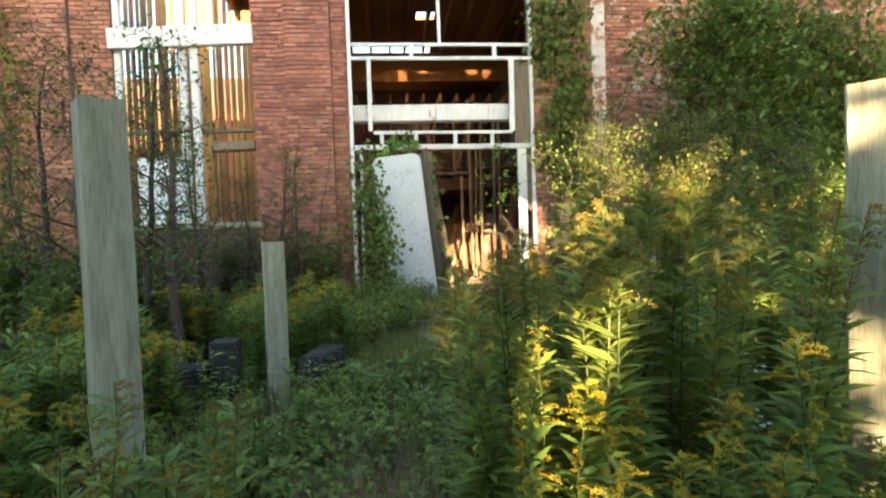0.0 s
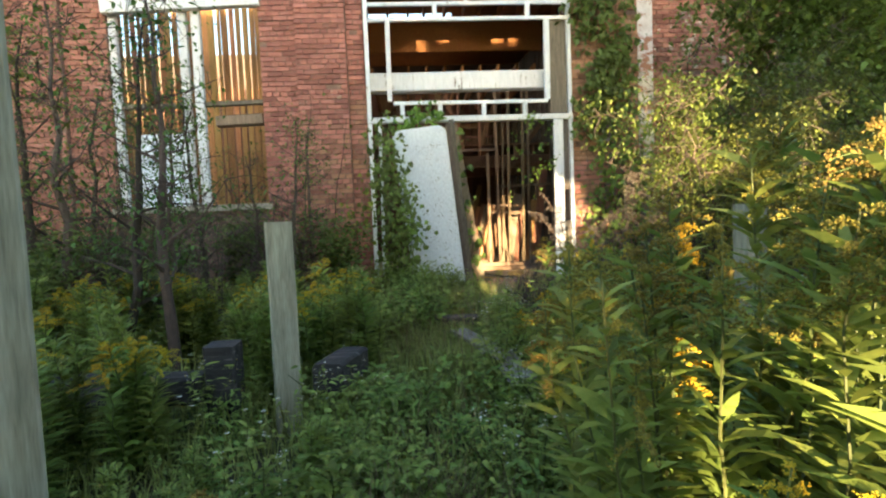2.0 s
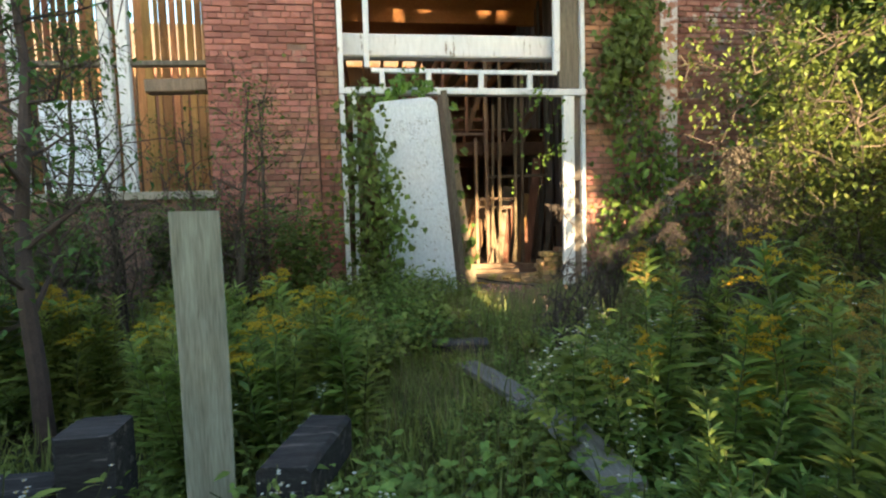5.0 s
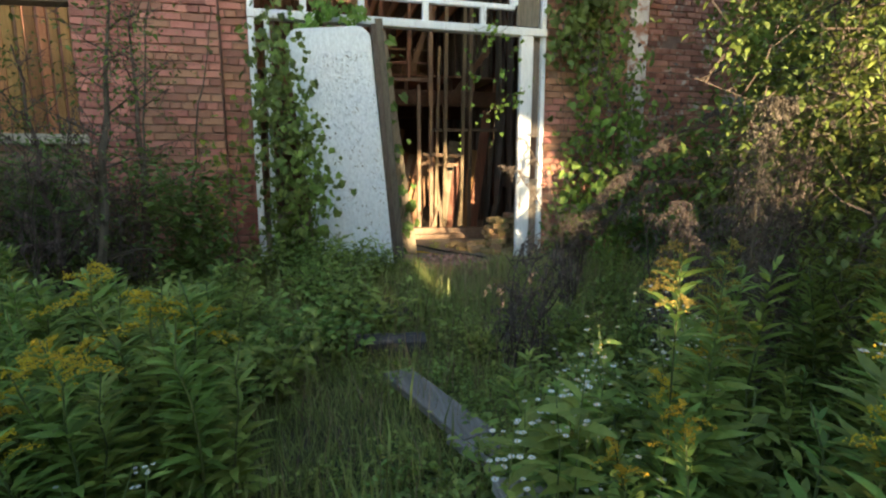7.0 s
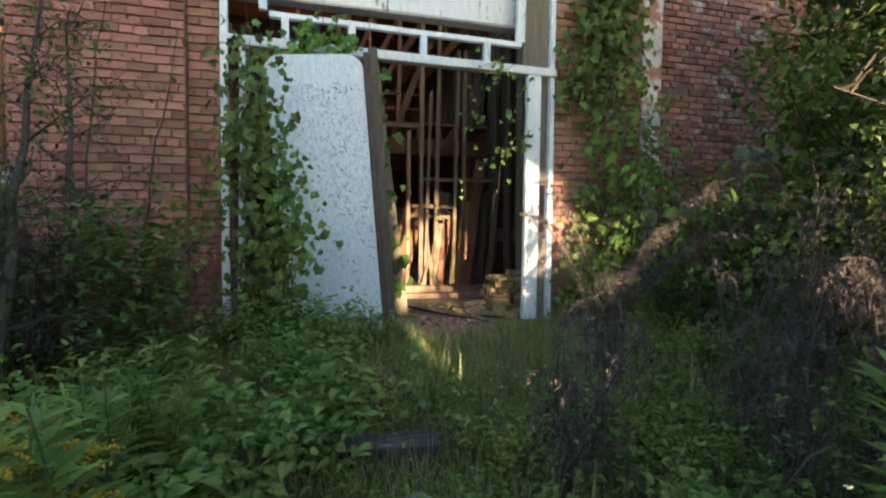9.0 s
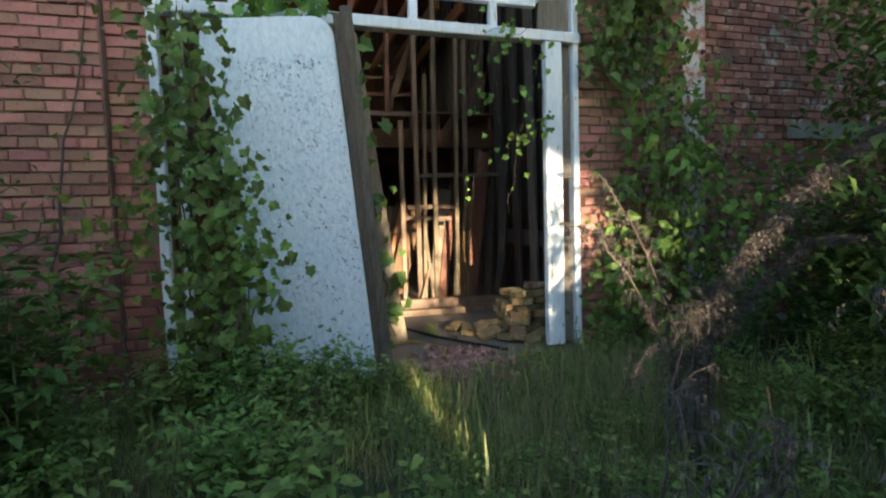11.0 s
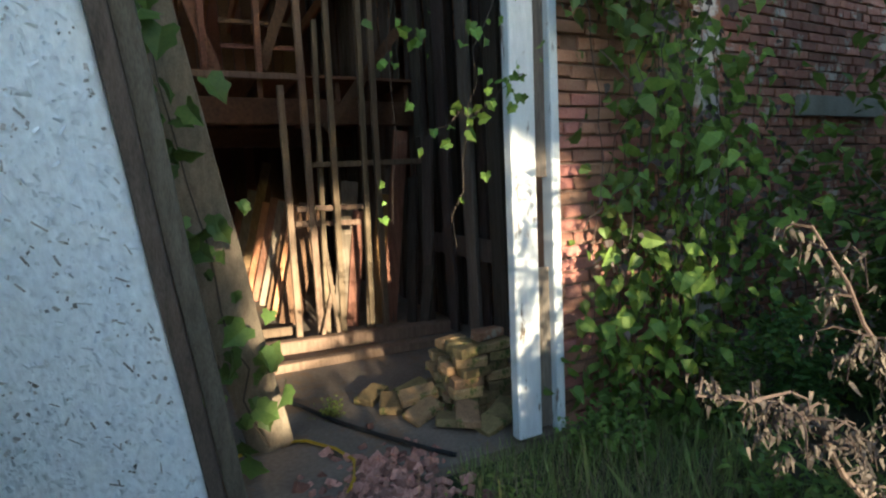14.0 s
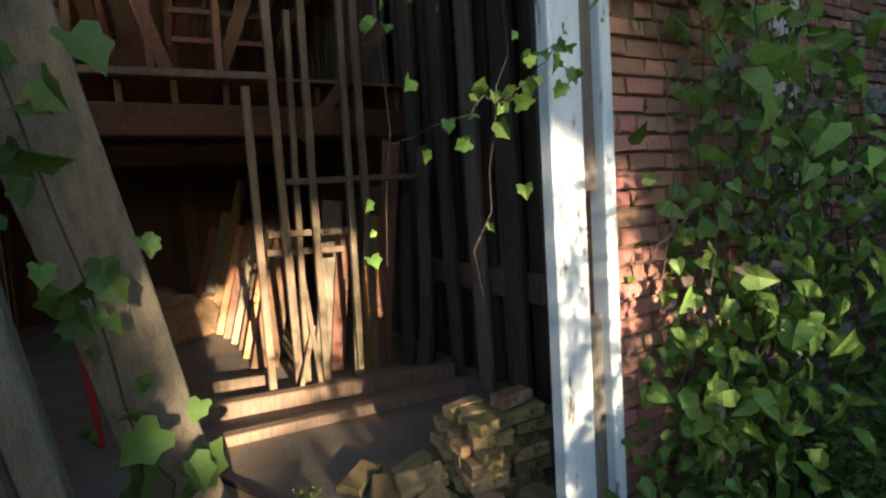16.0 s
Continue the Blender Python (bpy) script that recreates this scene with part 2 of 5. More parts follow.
rng = np.random.default_rng(7)
BLADE = np.array([(0, 0), (-0.5, 0.32), (0.5, 0.32), (-0.42, 0.62), (0.42, 0.62), (0, 1)])
BLADE_F = [(0, 2, 1), (1, 2, 4, 3), (3, 4, 5)]
LOBED = np.array([(0, 0), (-0.3, -0.1), (-0.52, 0.14), (-0.42, 0.36), (-0.5, 0.64), (-0.26, 0.74), (0, 1), (0.26, 0.74), (0.5, 0.64), (0.42, 0.36), (0.52, 0.14), (0.3, -0.1), (0, 0.35)])
LOBED_F = [(12, i, i + 1) for i in range(0, 11)] + [(12, 11, 0)]
HEART = np.array([(0, 0), (-0.34, -0.08), (-0.5, 0.2), (-0.4, 0.55), (0, 1), (0.4, 0.55), (0.5, 0.2), (0.34, -0.08), (0, 0.4)])
HEART_F = [(8, i, i + 1) for i in range(0, 7)] + [(8, 7, 0)]


def leaves(at, way, length, width, shape=BLADE, faces=BLADE_F, droop=0.25, fold=0.15, face_up=None):
    """Leaves at the rows of at, pointing along way, curling down towards the tip; width is a share of the length."""
    at, way = np.asarray(at, float), np.asarray(way, float)
    n = len(at)
    way = way / np.linalg.norm(way, axis=1)[:, None]
    up = np.tile((0.0, 0.0, 1.0), (n, 1)) if face_up is None else np.asarray(face_up, float)
    up = up + rng.normal(0, 0.25, (n, 3))
    side = np.cross(way, up)
    side /= np.linalg.norm(side, axis=1)[:, None] + 1e-9
    nor = np.cross(side, way)
    L = np.broadcast_to(np.asarray(length, float), (n,))[:, None, None]
    u, v = shape[None, :, 0, None], shape[None, :, 1, None]
    p = at[:, None] + L * (side[:, None] * u * width + way[:, None] * v + nor[:, None] * (np.abs(u) * fold * width * 2 - droop * v * v))
    k = len(shape)
    vs = p.reshape(-1, 3).tolist()
    fs = [tuple(i + k * j for i in f) for j in range(n) for f in faces]
    return vs, fs


def ground_z(x, y):
    s = min(1, max(0, (y - 2.2) / 6.2))
    bank = 0.15 * math.exp(-((x + 0.1) / 0.55) ** 2 - ((y - 8.6) / 0.4) ** 2)
    return bank + 0.36 * s * s * (3 - 2 * s) + (0.05 * noise.noise(Vector((x * 0.7, y * 0.7, 0))) if y < 8.7 else 0)


# ---- ground ----
def ground():
    xs = sorted({*np.round(np.arange(-12, 14.01, 0.4), 3).tolist(), *[s * v for v in (16, 22, 35, 60, 120, 300) for s in (-1, 1)]})
    ys = sorted({*np.round(np.arange(-6, 9.4, 0.4), 3).tolist(), -300, -120, -60, -30, -16, -10, 14, 20, 30, 60, 120, 300})
    vs = [(x, y, ground_z(x, y) - 0.02 if y < 8.95 else 0.3) for y in ys for x in xs]
    w = len(xs)
    fs = [(j * w + i, j * w + i + 1, (j + 1) * w + i + 1, (j + 1) * w + i) for j in range(len(ys) - 1) for i in range(w - 1)]
    return tagged(part("ground", (vs, fs), M_SOIL), "dark soil ground covered with weeds and leaf litter", "ground", kind="structure")


ground()


# ---- the building ----
def wall_piece(name, lo, hi, label):
    return tagged(part(name, box(lo, hi), M_MORTAR), label, "wall", kind="structure")


TOP = 6.6
WALLS = {
    "wall_west_pier": ((-6.6, 9.062, 0), (-4.52, 9.4, TOP), "red brick pier between two open bays, ivy on it"),
    "wall_middle_pier": ((-2.34, 9.062, 0), (-0.79, 9.4, TOP), "red brick pier beside the doorway"),
    "wall_east_pier": ((2.395, 9.012, 0), (3.52, 9.4, TOP), "worn red brick pier overgrown with vines"),
    "wall_east": ((3.52, 9.312, 0), (12.0, 9.5, TOP), "weathered red brick wall with missing bricks"),
}
walls = {k: wall_piece(k, *v) for k, v in WALLS.items()}
wall_piece("wall_under_window", (-4.52, 9.1, 0), (-2.34, 9.4, 1.68), "low red brick wall under an open bay")
wall_piece("wall_west_end", (-12.0, 9.1, 0), (-8.6, 9.4, TOP), "red brick wall end beyond an open bay")
wall_piece("wall_under_west_bay", (-8.6, 9.1, 0), (-6.6, 9.4, 1.68), "low red brick wall under an open bay")


def brick_mesh(w, h, d, seed):
    """One worn brick, its face towards -y, corners knocked off."""
    r = random.Random(seed)
    c = 0.006
    f = [(-w / 2 + c, -d, -h / 2 + c), (w / 2 - c, -d, -h / 2 + c), (w / 2 - c, -d, h / 2 - c), (-w / 2 + c, -d, h / 2 - c)]
    e = [(-w / 2, -d + c, -h / 2), (w / 2, -d + c, -h / 2), (w / 2, -d + c, h / 2), (-w / 2, -d + c, h / 2)]
    g = [(x, 0.02, z) for x, _, z in e]
    vs = [(x + r.uniform(-0.006, 0.006), y + r.uniform(-0.006, 0.004), z + r.uniform(-0.0045, 0.0045)) for x, y, z in f + e] + g
    fs = [(0, 1, 2, 3)] + [(i, i + 4, (i + 1) % 4 + 4, (i + 1) % 4) for i in range(4)] + [(i + 4, i + 8, (i + 1) % 4 + 8, (i + 1) % 4 + 4) for i in range(4)]
    return vs, [q[::-1] for q in fs]


COURSE, BRICK = 0.0745, 0.215


def brick_spots(x0, x1, y, z0, z1, seed, gaps=()):
    """Centres and widths of bricks in running bond with header courses, leaving out those in gaps (x, z, radius)."""
    r = random.Random(seed)
    out = []
    z, row = z0 + COURSE / 2, 0
    while z < z1:
        pitch = BRICK / 2 if row % 6 == 5 else BRICK
        x = x0 - (pitch / 2 if row % 2 else 0)
        while x < x1 - 0.02:
            a, b = max(x, x0), min(x + pitch, x1)
            if b - a > 0.04 and r.random() > 0.006 and not any((((a + b) / 2 - gx) ** 2 + (z - gz_) ** 2) < gr * gr for gx, gz_, gr in gaps):
                out.append(((a + b) / 2, y + r.uniform(-0.004, 0.006), z + r.uniform(-0.003, 0.003), b - a - 0.012))
            x += pitch
        z += COURSE
        row += 1
    return out


def brick_stuff(name, spots, mat, parent, depth=0.02):
    pieces = []
    for i, (x, y, z, w) in enumerate(spots):
        v, f = brick_mesh(w, COURSE - 0.012, depth, i)
        pieces.append(([(a + x, b + y, c + z) for a, b, c in v], f))
    ob = part(name, joined(pieces), mat, parent)
    ob["kind"] = "stuff"
    return ob


# pilaster on the middle pier
part("pilaster", box((-1.8, 8.982, 0), (-1.05, 9.07, TOP)), M_MORTAR, walls["wall_middle_pier"])
part("pilaster", box((-6.1, 8.982, 0), (-5.15, 9.07, TOP)), M_MORTAR, walls["wall_west_pier"])
part("pilaster", box((8.05, 9.21, 0), (8.9, 9.32, TOP)), M_MORTAR, walls["wall_east"])
# limewashed edge left on the east pier
tagged(part("trim_limewash", box((3.46, 8.99, 0.3), (3.7, 9.33, TOP)), M_PLASTER), "flaking white limewashed brick edge", "trim", kind="structure")
for x0, x1 in ((-4.62, -2.28), (-8.6, -6.55)):
    tagged(part("sill", box((x0, 9.02, 1.68), (x1, 9.42, 1.77)), M_STONE), "weathered stone sill under an open bay", "sill", kind="structure")
tagged(part("stone_lintel", box((5.05, 9.25, 2.2), (6.3, 9.36, 2.36)), M_STONE), "pale stone block set in the brick wall", "stone", kind="structure")

# ---- roof, loft and floor of the shed ----
tagged(part("floor", box((-12, 8.98, 0.1), (12, 17.5, 0.375)), M_CONCRETE), "dusty concrete and earth floor with rubble", "floor", kind="structure")


def roof():
    bm = bmesh.new()
    # boards of the roof with a hole that shows the sky; rear hole added for light
    for x0, x1, y0, y1 in ((-3.2, 1.15, 9.0, 9.9), (1.25, 1.5, 9.0, 9.9), (1.6, 12, 9.0, 9.9), (-3.2, 12, 9.9, 11.2), (-3.2, 0.55, 11.2, 11.6), (0.95, 12, 11.2, 11.6), (-3.2, 12, 11.6, 13.2), (-3.2, -1.6, 13.2, 14.6), (1.0, 12, 13.2, 14.6), (-3.2, 12, 14.6, 17.5)):
        b2 = box((x0, y0, 6.15), (x1, y1, 6.2))
        me = bpy.data.meshes.new("t")
        b2.to_mesh(me)
        b2.free()
        bm.from_mesh(me)
        bpy.data.meshes.remove(me)
    i = 0
    x = -3.0
    while x < 6:
        beam(bm, (x, 9.3, 6.02), (x + 0.04 * math.sin(i * 2.1), 13.0, 6.02), 0.055, 0.24, (0, 0, 1), 0.004)
        x += 0.42
        i += 1
    x = -3.0
    while x < 6:
        beam(bm, (x, 13.1, 4.85), (x, 17.3, 4.85), 0.055, 0.2, (0, 0, 1), 0.004)
        x += 0.42
    beam(bm, (-3.2, 13.0, 5.55), (8, 13.0, 5.55), 0.1, 0.7, (0, 0, 1), 0.004)
    return tagged(part("ceiling", bm, M_JOIST), "orange-brown timber roof joists and boards with a hole", "ceiling", kind="structure")


roof()


def loft():
    bm = bmesh.new()
    x = -2.6
    while x < 3.6:
        beam(bm, (x, 12.4, 2.86), (x, 17.2, 2.86), 0.05, 0.2, (0, 0, 1), 0.004)
        x += 0.4
    beam(bm, (-2.8, 12.35, 2.62), (3.4, 12.35, 2.62), 0.09, 0.26, (0, 0, 1), 0.005)
    beam(bm, (-2.8, 14.8, 2.62), (3.4, 14.8, 2.62), 0.09, 0.26, (0, 0, 1), 0.005)
    b2 = box((-2.8, 12.3, 2.97), (3.4, 17.3, 3.0))
    me = bpy.data.meshes.new("t")
    b2.to_mesh(me)
    b2.free()
    bm.from_mesh(me)
    bpy.data.meshes.remove(me)
    return tagged(part("ceiling_loft", bm, M_LOFT), "low loft of rough brown joists and boards", "ceiling", kind="structure")


loft()


def plank_wall(name, a, b, z0, z1, mat, label, width=0.17, gap=0.012, skip=0.0, seed=1, lean=0.0):
    """A wall of upright planks from a to b."""
    r = random.Random(seed)
    root = setting(name, label, "wall")
    a, b = Vector((*a, 0)), Vector((*b, 0))
    ax = (b - a).normalized()
    t, n = 0.0, (b - a).length
    while t < n:
        w = width * r.uniform(0.75, 1.2)
        if r.random() >= skip:
            p = a + ax * (t + w / 2)
            o = ax.cross(Vector((0, 0, 1))) * r.uniform(-0.012, 0.012)
            timber("plank", p + o + Vector((0, 0, z0)), p + o + ax * r.uniform(-0.02, 0.02) + Vector((0, 0, z1 + r.uniform(-0.08, 0.05))), w - gap * r.uniform(0.6, 2.5), 0.025, mat, root, ax.cross(Vector((0, 0, 1))), 0.003, 2)
        t += w
    return root


# solid backing and unseen end wall, added to keep daylight out
tagged(part("wall_back_boards", box((-12, 17.28, 0), (12, 17.4, TOP)), M_DARKWOOD), "dark backing added to stop light through the back wall gaps", "wall", kind="structure")
tagged(part("wall_far_east", box((11.8, 9.5, 0), (12, 17.3, TOP)), M_DARKWOOD), "dark unseen end wall added to close the shed to light", "wall", kind="structure")
plank_wall("wall_back", (-8.5, 17.2), (6, 17.2), 0.3, 5.6, M_LOFT, "dark brown upright board wall at the back", 0.24, 0.012, 0, 3)
plank_wall("wall_inner_east", (3.05, 9.5), (3.05, 17.2), 0.38, 5.6, M_DARKWOOD, "dark upright plank partition wall", 0.19, 0.03, 0.06, 5)
plank_wall("wall_inner_west", (-2.15, 10.2), (-1.25, 17.0), 0.38, 5.5, M_BARN, "brown upright board partition with gaps", 0.22, 0.03, 0.05, 8)
# both rooms take M_BOARDS, whose colour carries the warm light
plank_wall("wall_west_room", (-11.5, 11.3), (-5.6, 10.95), 0.38, 4.3, M_BOARDS, "brown upright boards in the far bay, coloured as if sunlit", 0.16, 0.02, 0.05, 10)
plank_wall("wall_window_room", (-5.6, 10.9), (-2.2, 10.5), 0.38, 6.4, M_BOARDS, "brown upright boards with open gaps, coloured as if sunlit", 0.13, 0.022, 0.0, 9)


# ---- white timber frame of the doorway ----
def door_frame():
    root = tagged(thing("door_1", (0.8, 8.98, 0.38), "tall doorway frame of white peeling timber with open panels", "doorway"), kind="structure")
    W = M_WHITE
    y = 8.98
    t = lambda nm, a, b, w, d=0.06, mat=W, lab="": timber(nm, a, b, w, d, mat, root, rough=0.006, rings=8, label=lab)
    t("jamb", (-0.752, y, 0.34), (-0.742, y, TOP), 0.06, 0.09)
    t("jamb", (2.352, y + 0.01, 0.4), (2.352, y + 0.01, TOP), 0.055, 0.09)
    t("door_post", (-0.635, y, 0.34), (-0.60, y, 2.89), 0.05)
    t("door_post", (2.135, y - 0.01, 0.42), (2.15, y - 0.01, 2.89), 0.15, 0.07, W, "broad white door post with chipped paint")
    t("infill_board", (2.275, y + 0.03, 1.8), (2.275, y + 0.03, 2.89), 0.115, 0.03, M_GREYWOOD, "bare grey weathered board")
    t("infill_board", (2.275, y + 0.03, 0.42), (2.275, y + 0.03, 1.31), 0.115, 0.03, M_GREYWOOD, "bare grey weathered board")
    t("infill_board", (2.18, y + 0.03, 3.0), (2.18, y + 0.03, 4.4), 0.27, 0.03, M_GREYWOOD, "bare grey weathered board")
    t("header", (-0.78, y, 2.94), (2.38, y, 2.93), 0.085, 0.11)
    t("rail", (-0.38, y, 3.195), (2.0, y, 3.175), 0.05)
    for x in (-0.25, 0.33, 1.0, 1.64):
        t("strut", (x, y, 2.98), (x, y, 3.18), 0.065)
    t("upper_rail", (-0.72, y, 4.43), (2.33, y, 4.43), 0.055)
    t("upper_rail", (-0.72, y, 4.66), (2.33, y, 4.66), 0.055)
    for x in (0.3, 1.72):
        t("strut", (x, y, 4.45), (x, y, 4.64), 0.07)
    t("stud", (-0.43, y, 3.23), (-0.42, y, 4.42), 0.07)
    t("stud", (2.0, y, 3.2), (2.01, y, 4.42), 0.085)
    t("stud", (0.78, y, 4.68), (0.77, y, TOP), 0.05)
    t("tie_beam", (-0.78, 9.28, 3.57), (2.2, 9.28, 3.57), 0.29, 0.2, M_WHITE, "thick rounded white-washed beam")
    return root


door_frame()


def window_frame():
    root = tagged(thing("window_1", (-3.43, 9.1, 1.77), "tall unglazed bay with white peeling timber posts and beam", "window"), kind="structure")
    t = lambda nm, a, b, w, d=0.09, mat=M_WHITE: timber(nm, a, b, w, d, mat, root, rough=0.008, rings=6)
    t("beam", (-4.56, 9.03, 4.76), (-2.3, 9.03, 4.85), 0.33, 0.12)
    t("post", (-4.46, 9.12, 1.77), (-4.46, 9.12, TOP), 0.11)
    t("post", (-3.47, 9.12, 1.77), (-3.45, 9.12, TOP), 0.12)
    t("post", (-3.27, 9.1, 1.77), (-3.25, 9.1, TOP), 0.13)
    t("rail", (-4.5, 9.14, 3.27), (-2.34, 9.14, 3.3), 0.06, 0.1, M_GREYWOOD)
    t("shelf", (-3.1, 9.3, 3.05), (-2.4, 9.3, 3.08), 0.16, 0.2, M_TAN)
    part("panel", box((-4.3, 9.22, 1.77), (-3.55, 9.26, 2.88)), M_SLAB, root, "white painted panel")
    root2 = tagged(thing("window_2", (-7.6, 9.1, 1.77), "unglazed bay with white timber post and beam", "window"), kind="structure")
    for a, b, w in (((-6.78, 9.1, 1.77), (-6.78, 9.1, TOP), 0.2), ((-8.55, 9.1, 4.7), (-6.62, 9.1, 4.7), 0.3), ((-8.5, 9.1, 3.2), (-6.62, 9.1, 3.2), 0.08)):
        timber("post", a, b, w, 0.12, M_WHITE, root2, rough=0.008)


window_frame()


# ---- the leaning white door and its boards ----
def white_door():
    root = thing("leaning_door", (0.215, 8.92, 0.33), "old white-painted flake board door leaning askew in the doorway", "door")
    bm = bmesh.new()
    w, h, r = 0.78, 2.44, 0.13
    pts = [(-w / 2, 0), (w / 2, 0)]
    for cx, a0 in ((w / 2 - r, 0), (-w / 2 + r, 90)):
        pts += [(cx + r * math.cos(radians(a0 + 90 * k / 6)), h - r + r * math.sin(radians(a0 + 90 * k / 6))) for k in range(7)]
    fr = [bm.verts.new((x, 0, z)) for x, z in pts]
    bk = [bm.verts.new((x, 0.045, z)) for x, z in pts]
    bm.faces.new(fr)
    bm.faces.new(bk[::-1])
    for i in range(len(pts)):
        bm.faces.new((fr[i], bk[i], bk[(i + 1) % len(pts)], fr[(i + 1) % len(pts)]))
    bmesh.ops.recalc_face_normals(bm, faces=bm.faces)
    bmesh.ops.bevel(bm, geom=[e for e in bm.edges if abs(e.verts[0].co.y - e.verts[1].co.y) < 1e-6], offset=0.006, segments=2, affect="EDGES")
    ob = part("panel", bm, M_SLAB, None)
    ob.parent = root
    ob.matrix_basis = Matrix.Identity(4)
    root.matrix_basis = pose(0.215, 8.82, 0.33, 9, -6, 0)
    # flakes of the chipped surface stand proud
    r2 = random.Random(3)
    fl = []
    for i in range(900):
        x, z = r2.uniform(-0.37, 0.37), r2.uniform(0.03, 2.2)
        if noise.noise(Vector((x * 5, 3.1, z * 3))) + 0.9 * x + r2.uniform(-0.3, 0.3) < 0.12:
            continue
        a, L, W = r2.gauss(0.3, 0.7), 0.006 + 0.045 * r2.random() ** 3, r2.uniform(0.0015, 0.007)
        ca, sa = math.cos(a), math.sin(a)
        q = [(-W, -0.001, -L / 2), (W, -0.003 - 0.004 * r2.random(), -L / 2), (W * 0.6, -0.003, L / 2), (-W, -0.001, L / 2)]
        fl.append(([(x + u * ca - v * sa, y0, z + u * sa + v * ca) for u, y0, v in q], [(0, 1, 2, 3)]))
    paint = []
    for i in range(3600):
        x, z, a = r2.uniform(-0.38, 0.38), r2.uniform(0.02, 2.22), r2.gauss(0.35, 0.7)
        L, W, up = 0.008 + 0.034 * r2.random() ** 2, r2.uniform(0.003, 0.011), 0.002 + 0.006 * r2.random() ** 2
        ca, sa = math.cos(a), math.sin(a)
        q = [(-W, -0.0008, -L / 2), (W, -up, -L * 0.4), (W * 0.8, -up, L * 0.3), (-W * 0.4, -0.0008, L / 2)]
        paint.append(([(x + u * ca - v * sa, y0, z + u * sa + v * ca) for u, y0, v in q], [(0, 1, 2, 3)]))
    for nm, pieces, mat in (("flakes", fl, M_FLAKE), ("paint_curls", paint, M_SLAB)):
        fo = part(nm, joined(pieces), mat)
        fo["kind"] = "stuff"
        fo.parent = root
    return root


white_door()
for nm, a, b, w, d, mat, lab in (
    ("leaning_board", (0.632, 8.84, 0.36), (0.385, 8.43, 2.78), 0.055, 0.05, M_DARKWOOD, "narrow dark grey board along the edge of the white door"),
    ("leaning_board", (0.70, 8.88, 0.36), (0.435, 8.46, 2.84), 0.07, 0.05, M_GREYWOOD, "narrow grey-brown board along the edge of the white door"),
    ("leaning_plank", (0.905, 9.66, 0.37), (0.45, 8.93, 2.82), 0.235, 0.05, M_TAN, "broad tan plank leaning inside the doorway, vine on it"),
):
    tagged(timber(nm, a, b, w, d, mat, rings=10, rough=0.008), lab, "board")

